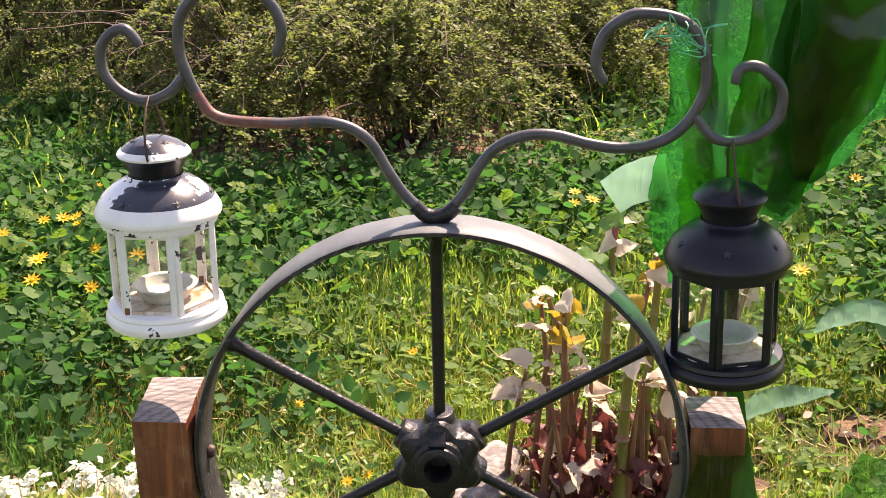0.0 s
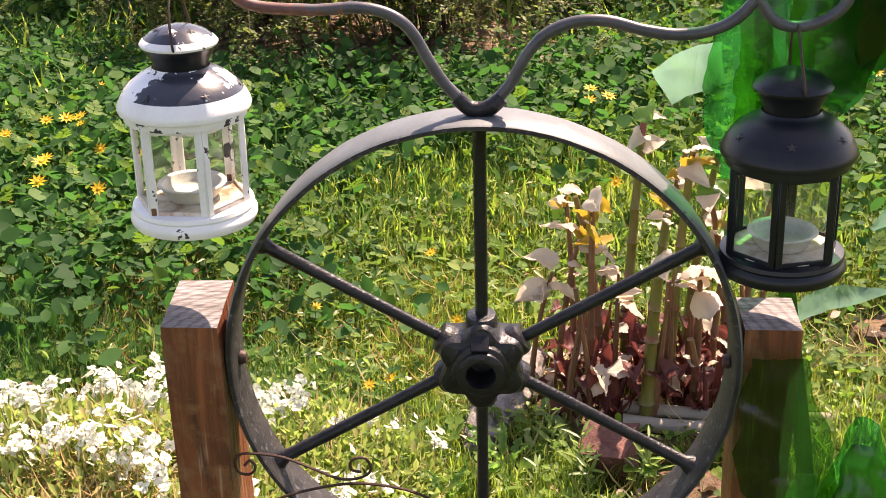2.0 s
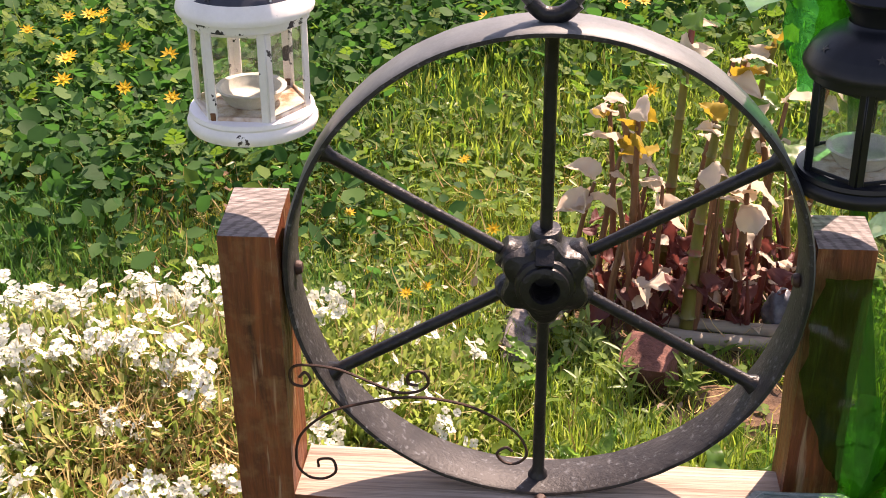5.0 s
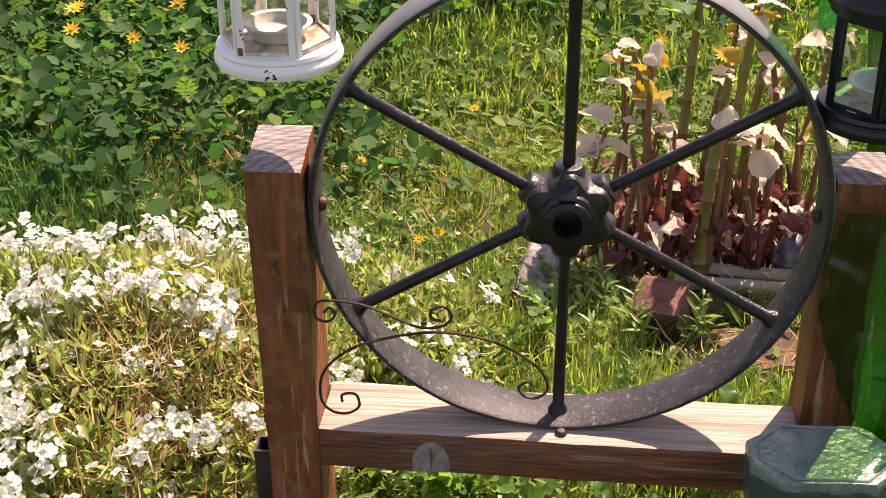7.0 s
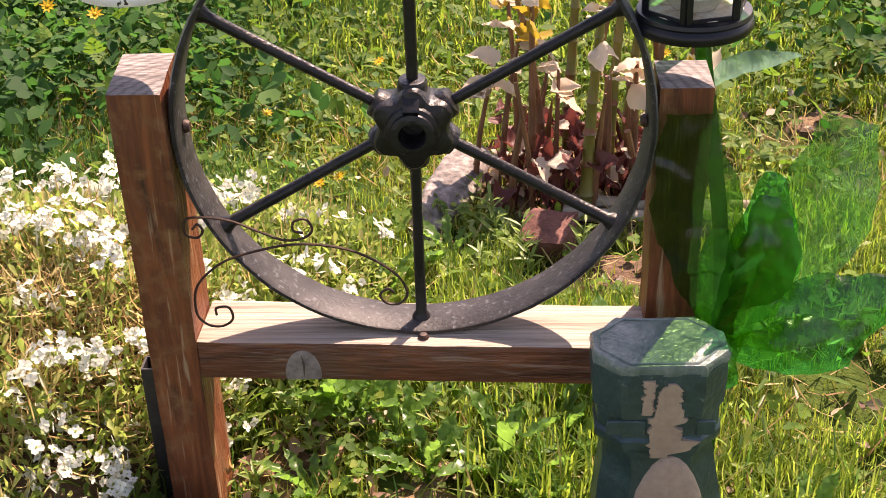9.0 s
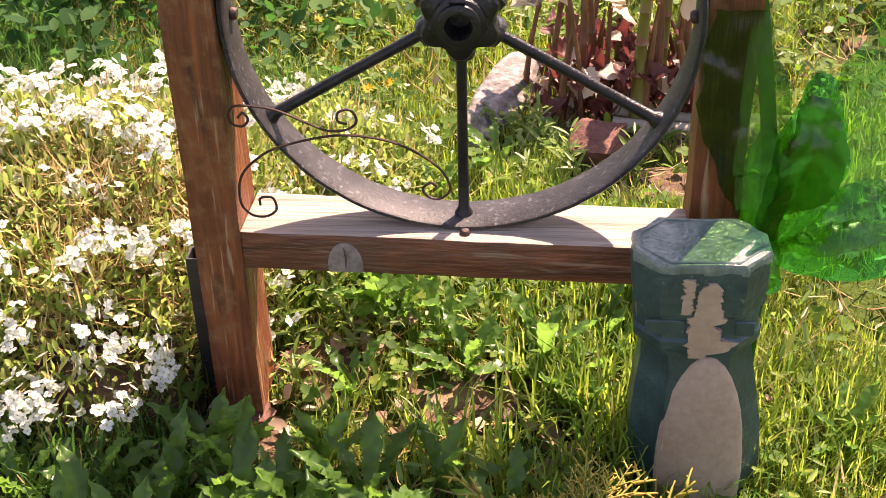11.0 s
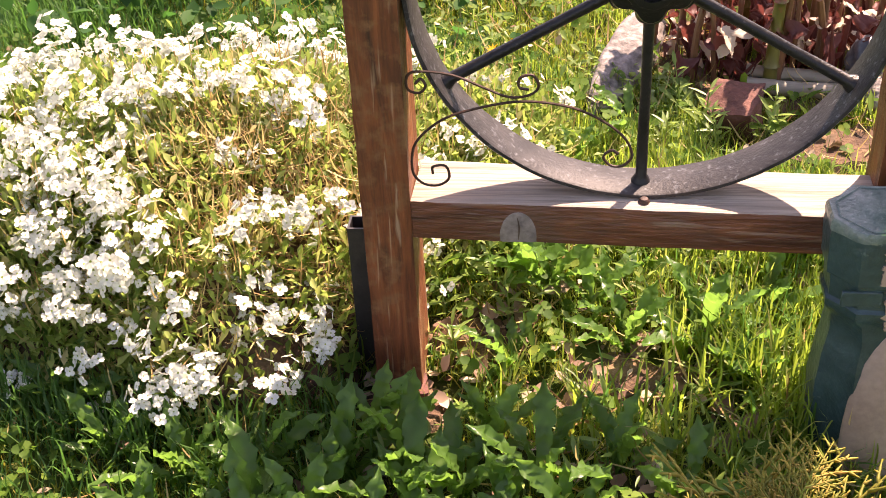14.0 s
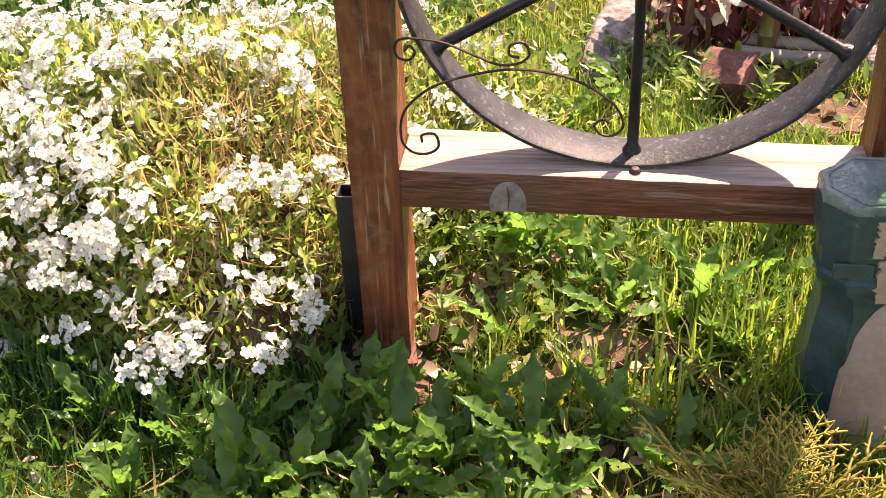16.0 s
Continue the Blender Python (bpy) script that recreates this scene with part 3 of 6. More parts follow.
size, turn, bend = rng.uniform(0.03, 0.09, n) * tall, rng.uniform(0, 6.3, n), rng.normal(0, 0.4, n)
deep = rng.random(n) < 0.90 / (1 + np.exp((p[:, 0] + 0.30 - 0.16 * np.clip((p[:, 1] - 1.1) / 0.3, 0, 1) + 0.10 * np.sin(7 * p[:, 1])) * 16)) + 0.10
near_grass = scatter("grass", BLADE, p[~deep], size[~deep], turn[~deep], bend[~deep], GRASS)
deep_grass = scatter("grass", BLADE, p[deep], size[deep], turn[deep], bend[deep], DEEP_SHADED_GRASS)
p = field(85000, -1.2, 1.2, -0.5, 1.8, lambda x, y: (1 - 0.85 * bed(x, y)) * (1 - 0.9 * bare(x, y)))
n = len(p)
moss = scatter("grass", SHORT, p, rng.uniform(0.012, 0.030, n), rng.uniform(0, 6.3, n), rng.normal(0, 0.6, n), MOSS)
p = field(90000, -2.2, 2.2, 1.3, 3.2, lambda x, y: np.clip(0.35 + 0.6 * patchy(x, y, 1.6, 1), 0, 1) * (1 - 0.8 * shady(x, y)) * (1 - 0.9 * under(x, y)))
n = len(p)
size, turn, bend = rng.uniform(0.03, 0.08, n), rng.uniform(0, 6.3, n), rng.normal(0, 0.35, n)
# Shaded ground at the left and back mostly takes the darkened grass.
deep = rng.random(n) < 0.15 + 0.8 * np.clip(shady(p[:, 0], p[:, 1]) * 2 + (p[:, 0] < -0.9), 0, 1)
far_grass = scatter("grass", SHORT, p[~deep], size[~deep], turn[~deep], bend[~deep], GRASS)
far_deep = scatter("grass", SHORT, p[deep], size[deep], turn[deep], bend[deep], DEEP_SHADED_GRASS)

def outside(x, y):
    """Thins out with a ragged edge, away from the close lawn."""
    near = (np.abs(x) < 1.2) & (y > -0.45) & (y < 3.0)
    far = np.hypot(x, (y - 1.0) * 0.9) / (3.3 + 0.8 * patchy(x, y, 1.3, 2))
    near |= (np.abs(x + 0.2) < 2.6) & (y > 1.5) & (rng.random(x.shape) < 0.85)
    return np.where(near, 0, np.clip(2.4 - 2.2 * far, 0, 1) * (0.6 + 0.4 * patchy(x, y, 1.7, 3)))


p = field(130000, -4.2, 4.2, -2.8, 5.2, outside)
n = len(p)
outer_grass = scatter("grass", SHORT, p, rng.uniform(0.06, 0.16, n), rng.uniform(0, 6.3, n), rng.normal(0, 0.4, n), GRASS)
stuff("grass", "sunlit fresh green lawn grass", "grass", near_grass, far_grass, moss, outer_grass)
stuff("grass", "deep green fine lawn grass, darkened for shade round the cushion and at the back", "grass", deep_grass, far_deep)


p = field(2600, -1.3, 1.3, -0.5, 1.8, lambda x, y: 0.25 + 0.5 * patchy(x, y, 4.0, 6) + 0.6 * bare(x, y))
n = len(p)
p[:, 2] += rng.uniform(0.006, 0.03, n)
litter = scatter("leaf_litter", LEAF, p, rng.uniform(0.008, 0.028, n), rng.uniform(0, 6.3, n), rng.normal(0, 0.5, n), DEAD, roll=rng.normal(0, 0.5, n))
p = field(480, -0.30, 0.30, -0.30, 0.22, lambda x, y: np.clip(0.15 + 0.5 * patchy(x, y, 11.0, 6) + 0.7 * bare(x, y), 0, 1))
n = len(p)
p[:, 2] += rng.uniform(0.004, 0.022, n)
crumbs = scatter("leaf_litter", LEAF, p, rng.uniform(0.008, 0.030, n), rng.uniform(0, 6.3, n), rng.normal(0, 0.35, n), DEAD, roll=rng.normal(0, 0.4, n))
p = field(6000, -1.2, 1.2, -0.5, 1.6, lambda x, y: 0.3 + 0.6 * patchy(x, y, 5.0, 2))
n = len(p)
p[:, 2] += rng.uniform(0.004, 0.02, n)
straws = scatter("leaf_litter", THREAD, p, rng.uniform(0.03, 0.09, n), rng.uniform(0, 6.3, n), rng.normal(1.45, 0.25, n), STRAW)
p = field(5200, -1.5, 0.5, 2.4, 4.0, under)
n = len(p)
p[:, 2] += rng.uniform(0.004, 0.03, n)
shed = scatter("leaf_litter", LEAF, p, rng.uniform(0.012, 0.035, n), rng.uniform(0, 6.3, n), rng.normal(0, 0.5, n), DEAD, roll=rng.normal(0, 0.5, n))
stuff("leaf_litter", "brown dead leaves and straw scattered in the lawn", "leaf litter", litter, crumbs, straws, shed)


def cover_keep(x, y):
    return np.clip(0.15 + 0.5 * patchy(x, y, 3.1, 2) + 0.5 * (y > 1.2), 0, 1) * (1 - 0.7 * bed(x, y)) * (1 - 0.8 * bare(x, y))


p = field(9500, -1.2, 1.2, -0.5, 1.6, cover_keep)
n = len(p)
p[:, 2] += rng.uniform(0.015, 0.05, n)
clover = scatter("clover", TREFOIL, p, rng.uniform(0.010, 0.022, n), rng.uniform(0, 6.3, n), rng.normal(0, 0.3, n), COVER, roll=rng.normal(0, 0.3, n))
p = field(3000, -1.2, 1.2, -0.5, 1.5, cover_keep)
n = len(p)
p[:, 2] += rng.uniform(0.01, 0.045, n)
slim = scatter("slim_leaves", SLIM, p, rng.uniform(0.025, 0.055, n), rng.uniform(0, 6.3, n), rng.normal(0.5, 0.35, n), COVER)
p = field(46000, -2.8, 2.6, 1.0, 4.6, lambda x, y: np.clip((0.1 + 0.8 * patchy(x, y, 2.3, 4)) * (0.25 + 0.75 * np.clip((np.abs(x + 0.05) - 0.35) * 2.5 + (y - 2.0) * 1.2, 0, 1)), 0, 1) * (1 - 0.85 * shady(x, y)) * (1 - 0.85 * centre(x, y)) * (1 - 0.85 * under(x, y)))
n = len(p)
p[:, 2] += rng.uniform(0.01, 0.10, n)
broad = scatter("broad_leaves", LEAF, p, rng.uniform(0.020, 0.050, n), rng.uniform(0, 6.3, n), rng.normal(0.25, 0.55, n), COVER, roll=rng.normal(0, 0.4, n))
p = field(16000, -2.6, 2.6, 1.0, 3.6, lambda x, y: np.clip(patchy(x, y, 1.9, 5), 0, 1) * np.clip((y - 1.2), 0.05, 1) * (1 - 0.4 * shady(x, y)) * (1 - 0.9 * centre(x, y)) * (1 - 0.7 * under(x, y)))
n = len(p)
p[:, 2] += rng.uniform(0.03, 0.15, n)
roundl = scatter("round_leaves", ROUND, p, rng.uniform(0.018, 0.040, n), rng.uniform(0, 6.3, n), rng.normal(0.3, 0.5, n), DARK_SHADED_COVER, roll=rng.normal(0, 0.4, n))
p = field(12000, -2.6, 2.6, 1.1, 4.4, lambda x, y: np.clip(patchy(x, y, 2.7, 7), 0, 1) * (1 - 0.6 * shady(x, y)) * (1 - 0.92 * centre(x, y)) * (1 - 0.8 * under(x, y)))
n = len(p)
p[:, 2] += rng.uniform(0.02, 0.12, n)
divided = scatter("divided_leaves", PINNATE, p, rng.uniform(0.03, 0.07, n), rng.uniform(0, 6.3, n), rng.normal(0.4, 0.4, n), COVER, roll=rng.normal(0, 0.3, n))
p = field(11000, -2.0, 2.0, 0.7, 2.7, lambda x, y: shady(x, y) * (0.25 + 0.75 * patchy(x, y, 4.0, 2)))
n = len(p)
p[:, 2] += rng.uniform(0.04, 0.10, n)
large = scatter("large_leaves", ROUND, p, 0.014 + 0.032 * rng.random(n) ** 2.2, rng.uniform(0, 6.3, n), rng.normal(0.25, 0.4, n), DARK_SHADED_COVER, roll=rng.normal(0, 0.35, n))
p = field(70000, -2.4, 1.9, 0.7, 3.6, lambda x, y: shady(x, y) * np.where(y > 2.6, 0.75 * (1 - under(x, y)), 1))
n = len(p)
p[:, 2] += rng.uniform(0.01, 0.085, n)
dark = scatter("dark_leaves", LEAF, p, 0.013 + 0.034 * rng.random(n) ** 1.6, rng.uniform(0, 6.3, n), rng.normal(0.3, 0.65, n), DARK_SHADED_COVER, roll=rng.normal(0, 0.4, n))
p = field(25000, -0.8, 1.0, 0.0, 1.9, lambda x, y: np.clip(1.6 * patchy(x, y, 7.0, 1) - 0.5, 0, 1) * (0.15 + 0.85 * centre(x, y)) * (1 - 0.8 * bed(x, y)) * (1 - 0.8 * bare(x, y)))
n = len(p)
p[:, 2] += rng.uniform(0.012, 0.035, n)
pale = scatter("pale_leaves", SPOON, p, rng.uniform(0.014, 0.034, n), rng.uniform(0, 6.3, n), rng.normal(0.35, 0.4, n), LIGHT_COVER, roll=rng.normal(0, 0.4, n))
p = field(1900, -0.40, 0.45, -0.34, 0.25, lambda x, y: np.clip(0.2 + 0.8 * patchy(x, y, 12.0, 3), 0, 1) * (1 - 0.6 * bare(x, y)))
n = len(p)
p[:, 2] += rng.uniform(0.002, 0.05, n)
sprigs = scatter("sprig_leaves", SLIM, p, rng.uniform(0.014, 0.034, n), rng.uniform(0, 6.3, n), rng.normal(0.55, 0.45, n), LIGHT_COVER, roll=rng.normal(0, 0.4, n))
stuff("ground_cover", "green clover and broad leaves between the grass", "ground cover", clover, slim, broad, roundl, divided, dark, large, pale, sprigs)

def bare_soil():
    """Crumbly brown soil showing through the lawn, a few millimetres proud of the ground."""
    bm = bmesh.new()
    for cx, cy, rx, ry in ((0.31, 0.51, 0.11, 0.07), (0.28, 0.80, 0.25, 0.19), (-0.20, 0.07, 0.06, 0.05), (-0.265, -0.05, 0.06, 0.05), (-0.01, 0.0, 0.06, 0.05), (0.70, 1.02, 0.07, 0.06), (-0.5, 3.1, 0.75, 0.5)):
        mid = bm.verts.new((cx, cy, float(rise(cx, cy)) + 0.012))
        last = None
        for j in range(1, 7):
            ring = []
            for k in range(28):
                a = 2 * math.pi * k / 28
                f = j / 6 * (1 + 0.22 * noise.noise(Vector((2 * math.cos(a) + cx * 9, 2 * math.sin(a), cy))))
                x, y = cx + rx * f * math.cos(a), cy + ry * f * math.sin(a)
                ring.append(bm.verts.new((x, y, float(rise(x, y)) + (0.012 + 0.005 * noise.noise(Vector((x * 60, y * 60, 0))) if j < 6 else -0.004))))
            for k in range(28):
                bm.faces.new((last[k], ring[k], ring[(k + 1) % 28], last[(k + 1) % 28]) if last else (mid, ring[k], ring[(k + 1) % 28]))
            last = ring
    ob = part("bare_soil", bm, LITTER)
    tagged(ob, "crumbly brown soil and litter showing between the grass", "soil", kind="stuff")


bare_soil()

# ---------------------------------------------------------------- shrubs behind the lawn
def shrub(cx, cy, spread, height, boughs, bare_twigs, seed, front=0.0):
    """Arching boughs from one foot, feathered with drooping sprays of tiny leaves over bare brown twigs."""
    r = np.random.default_rng(seed)
    foot = Vector((cx, cy, float(rise(cx, cy))))
    t = thing("shrub", "olive-green twiggy shrub with arching feathery sprays", "shrub", "shrubs", foot)
    bm = bmesh.new()
    spots_, yaws, tilts, sizes = [], [], [], []
    for b_ in range(boughs + bare_twigs):
        leafy = b_ < boughs
        a = r.uniform(0, 2 * math.pi)
        out = Vector((math.cos(a), math.sin(a) - front, 0)) * spread * r.uniform(0.25, 1.0)
        hgt = height * r.uniform(0.5, 1.0) * (1.0 if leafy else 0.75)
        start = Vector((r.normal(0, 0.14), r.normal(0, 0.10), 0)) * spread
        cp = curve_points([start, start + out * 0.22 + Vector((0, 0, hgt * 0.55)), start + out * 0.62 + Vector((0, 0, hgt * 0.95)),
                           start + out * 1.02 + Vector((0, 0, hgt * (0.80 if leafy else 1.0))), start + out * 1.25 + Vector((0, 0, hgt * (0.48 if leafy else 1.02)))], 5)
        tube(bm, cp, [0.0045 * (1 - 0.8 * i / len(cp)) for i in range(len(cp))], 4, False)
        for _ in range(22 if leafy else 7):
            k = int(r.integers(3, len(cp)))
            along = (cp[min(k + 1, len(cp) - 1)] - cp[k - 1]).normalized()
            d = (along * 0.8 + Vector((r.normal(0, 0.8), r.normal(-0.2, 0.8), r.normal(0.05, 0.45)))).normalized()
            l = r.uniform(0.07, 0.20)
            e1, e2 = cp[k] + d * l * 0.55, cp[k] + d * l + Vector((0, 0, -0.30 * l))
            tube(bm, [cp[k], e1, e2], [0.0013, 0.0010, 0.0005], 3, False)
            if not leafy:
                continue
            yaw0 = math.atan2(d.y, d.x)
            m_ = int(l / 0.0085)
            for j in range(2 * m_):
                f = (j + 1) / (2 * m_)
                p_ = cp[k].lerp(e1, f * 2) if f < 0.5 else e1.lerp(e2, f * 2 - 1)
                spots_.append((p_.x + r.normal(0, 0.003), p_.y + r.normal(0, 0.003), p_.z + r.normal(0, 0.004)))
                yaws.append(yaw0 - math.pi / 2 + (0.85 if j % 2 else -0.85) + r.normal(0, 0.3))
                tilts.append(r.normal(0.15, 0.45))
                sizes.append(r.uniform(0.012, 0.026) * (1.1 - 0.4 * f))
    tagged(part("twig_mass", bm, TWIG, t), kind="stuff")
    q = np.array(spots_)
    q[:, 2] = np.maximum(q[:, 2], 0.02)
    o = new("foliage", scatter("foliage", SPRIG, q, np.array(sizes), np.array(yaws), np.array(tilts), SHRUB, roll=r.normal(0, 0.4, len(q))))
    o.parent = t
    tagged(o, kind="stuff")


for k, (cx, cy, spread, height, boughs, twigs, front) in enumerate((
        (-0.85, 3.20, 0.55, 0.62, 34, 40, 0.15), (-0.28, 3.05, 0.50, 0.58, 44, 24, 0.35), (0.25, 3.75, 0.45, 0.55, 26, 34, 0.1), (-1.45, 3.95, 0.60, 0.75, 50, 14, 0.2),
        (-2.10, 4.55, 0.70, 0.85, 50, 14, 0.2), (-0.70, 4.20, 0.70, 0.95, 50, 30, 0.0), (0.75, 4.45, 0.60, 0.70, 30, 44, 0.1), (1.50, 4.55, 0.65, 0.75, 40, 26, 0.1), (0.05, 4.70, 0.75, 1.05, 44, 30, 0.0),
        (-2.9, 5.4, 0.9, 1.3, 46, 16, 0.0), (-1.6, 5.4, 0.9, 1.3, 46, 16, 0.0), (-0.4, 5.5, 0.9, 1.35, 46, 20, 0.0), (0.8, 5.5, 0.9, 1.3, 46, 20, 0.0), (2.0, 5.4, 0.9, 1.3, 46, 16, 0.0), (2.6, 4.6, 0.8, 1.0, 44, 16, 0.0))):
    shrub(cx, cy, spread, height, boughs, twigs, k + 1, front)

# ---------------------------------------------------------------- wooden stand
ZC, R_OUT = 0.470, 0.2415
stand = thing("wooden_stand", "brown stained timber stand holding the iron wheel", "garden stand", at=(0, 0, G))


def post(x, seed, top_front, top_back, lean, y0=-0.037, y1=0.042):
    bm = bmesh.new()
    hw = 0.0265
    zs = [-0.030, 0.1, 0.2, 0.3, 0.4, 0.47]
    rings = []
    for z in zs + [None]:
        ring = []
        for sx, yy in ((-1, y0), (1, y0), (1, y1), (-1, y1)):
            zz = z if z is not None else (top_front if yy == y0 else top_back)
            ring.append(bm.verts.new((x + sx * hw + lean * (zz - 0.5), yy, zz)))
        rings.append(ring)
    for a, b in zip(rings, rings[1:]):
        for k in range(4):
            bm.faces.new((a[k], a[(k + 1) % 4], b[(k + 1) % 4], b[k]))
    top = bm.faces.new(rings[-1])
    top.material_index = 1
    bm.faces.new(rings[0][::-1])
    bmesh.ops.bevel(bm, geom=[e for e in bm.edges if e.calc_face_angle(0) > 0.8], offset=0.004, segments=2, affect="EDGES")
    bmesh.ops.subdivide_edges(bm, edges=[e for e in bm.edges if e.calc_length() > 0.06], cuts=3)
    wobble(bm, 0.0012, 30, seed)
    bmesh.ops.translate(bm, verts=bm.verts, vec=(0, 0, -G))
    ob = part("post", bm, WOOD, stand)
    ob.data.materials.append(END_GRAIN)
    return ob


post_a = post(-0.2695, 1, 0.519, 0.530, 0.0)
post_b = post(0.2695, 5, 0.506, 0.513, 0.0, -0.010, 0.045)


def plank():
    bm = box((0.486, 0.084, 0.048), 0.003, 2)
    bmesh.ops.subdivide_edges(bm, edges=[e for e in bm.edges if e.calc_length() > 0.3], cuts=14)
    wobble(bm, 0.001, 25, 3)
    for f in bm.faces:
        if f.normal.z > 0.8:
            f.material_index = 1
    bmesh.ops.transform(bm, matrix=Matrix.Translation((0.001, -0.004, 0.2045 - G)) @ Matrix.Rotation(radians(-2.2), 4, "Z"), verts=bm.verts)
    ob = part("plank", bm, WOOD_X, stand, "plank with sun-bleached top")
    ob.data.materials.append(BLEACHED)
    kb2 = lathe([(0, 0.003), (0.017, 0.0025), (0.020, 0.0008), (0.021, -0.004)], 28)
    bmesh.ops.transform(kb2, matrix=Matrix.Translation((-0.128, -0.0405, 0.188 - G)) @ Matrix.Rotation(math.pi / 2, 4, "X") @ Matrix.Diagonal((1, 1.55, 1, 1)), verts=kb2.verts)
    for v in kb2.verts:
        v.co.z = min(max(v.co.z, 0.1825 - G), 0.2265 - G)
    knot = part("knot", kb2, KNOT, ob, "grey cracked wood knot")
    cr = tube(bmesh.new(), [(-0.128, -0.0436, 0.186 - G), (-0.1272, -0.0438, 0.202 - G), (-0.1290, -0.0436, 0.214 - G)], [0.0004, 0.0011, 0.0004], 6)
    part("crack", cr, TWIG, knot, "dark crack")
    sb = lathe([(0, 0.003), (0.004, 0.0025), (0.006, 0.0), (0.006, -0.004)], 12)
    bmesh.ops.translate(sb, verts=sb.verts, vec=(0.003, -0.031, 0.2305 - G))
    part("screw", sb, WIRE, ob)


plank()
for x, o in ((-0.2415, post_a), (0.2435, post_b)):
    b = lathe([(0, 0.006), (0.005, 0.006), (0.007, 0.003), (0.007, 0)], 10)
    bmesh.ops.transform(b, matrix=Matrix.Translation((-0.2335 if x < 0 else 0.2335, 0.004, 0.466 - G)) @ Matrix.Rotation(math.pi / 2 * (1 if x < 0 else -1), 4, "Y"), verts=b.verts)
    part("bolt", b, WIRE, o)

# ---------------------------------------------------------------- iron wheel
wheel = thing("iron_wheel", "black iron wheel with six spokes, cast hub and scrolled lantern arms", "wheel", at=(0, 0, ZC))


def rim():
    bm = bmesh.new()
    n = 96
    prof = [(R_OUT, -0.024), (R_OUT, 0.024), (R_OUT - 0.002, 0.027), (R_OUT - 0.0055, 0.027), (R_OUT - 0.007, 0.024), (R_OUT - 0.007, -0.024), (R_OUT - 0.0055, -0.027), (R_OUT - 0.002, -0.027)]
    rings = [[bm.verts.new((r * math.cos(a), y, r * math.sin(a))) for r, y in prof] for a in (2 * math.pi * k / n for k in range(n))]
    for k in range(n):
        a, b = rings[k], rings[(k + 1) % n]
        for j in range(len(prof)):
            bm.faces.new((a[j], b[j], b[(j + 1) % 8], a[(j + 1) % 8]))
    bmesh.ops.recalc_face_normals(bm, faces=bm.faces)
    # The outer face takes the lightened grey.
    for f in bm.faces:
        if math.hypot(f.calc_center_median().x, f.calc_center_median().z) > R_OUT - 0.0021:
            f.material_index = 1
    wobble(bm, 0.0008, 40, 2)
    ob = part("rim", bm, RIM_IRON, wheel, "weathered flat iron rim")
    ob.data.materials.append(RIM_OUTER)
    return ob


rim()
for k in range(6):
    a = math.radians(90 + 60 * k)
    d = Vector((math.cos(a), 0, math.sin(a)))
    bm = tube(bmesh.new(), [d * 0.03, d * 0.10, d * 0.17, d * 0.226, d * 0.231, d * 0.236], [0.0060, 0.0059, 0.0059, 0.0063, 0.009, 0.011], 12)
    wobble(bm, 0.0010, 110, k)
    part("spoke", bm, IRON, wheel)


def hub():
    """Cast hub: barrel on the axle with a hollow nose; six flared sockets for the spokes."""
    turn = Matrix.Rotation(math.pi / 2, 3, "X")
    bm = lathe([(0.0, 0.008), (0.0115, 0.008), (0.0125, 0.033), (0.0140, 0.0365), (0.0195, 0.0365), (0.0222, 0.0350), (0.0230, 0.0315), (0.0268, 0.0300), (0.0280, 0.0255), (0.0320, 0.0245), (0.0415, 0.0220), (0.0445, 0.017), (0.0455, 0.0), (0.0440, -0.016), (0.0340, -0.024),
                (0.0240, -0.030), (0.0220, -0.045), (0.0130, -0.047), (0.0, -0.047)], 72)
    for v in bm.verts:
        a = math.atan2(v.co.y, v.co.x)
        rad = math.hypot(v.co.x, v.co.y)
        if rad > 0.0285:
            v.co.xy *= 1 - 0.22 * (0.5 + 0.5 * math.cos(6 * a)) ** 1.3
    bmesh.ops.rotate(bm, verts=bm.verts, matrix=turn)
    bmesh.ops.recalc_face_normals(bm, faces=bm.faces)
    wobble(bm, 0.0005, 80, 4)
    body = part("hub", bm, IRON, wheel, "cast iron hub with hollow nose")
    for k in range(6):
        a = math.radians(90 + 60 * k)
        d = Vector((math.cos(a), 0, math.sin(a)))
        sb = tube(bmesh.new(), [d * 0.012, d * 0.024, d * 0.032, d * 0.039, d * 0.0435, d * 0.0462, d * 0.0470], [0.0150, 0.0150, 0.0150, 0.0152, 0.0146, 0.0132, 0.0105], 18)
        for v in sb.verts:
            v.co.y *= 1.25
        wobble(sb, 0.0005, 80, k)
        part("socket", sb, IRON, body)
    fb = box((0.017, 0.008, 0.023), 0.0016, 2, Matrix.Translation((-0.001, -0.0235, 0.0300)) @ Matrix.Rotation(radians(-46), 4, "X"))
    part("cast_pad", fb, IRON, body)


hub()


def spiral(cx, cz, stops, n=7):
    """Points round a centre; stops are angle and radius."""
    ctrl = [(cx + r * math.cos(radians(a)), 0, cz + r * math.sin(radians(a))) for a, r in stops]
    return [Vector(p) for p in ctrl]


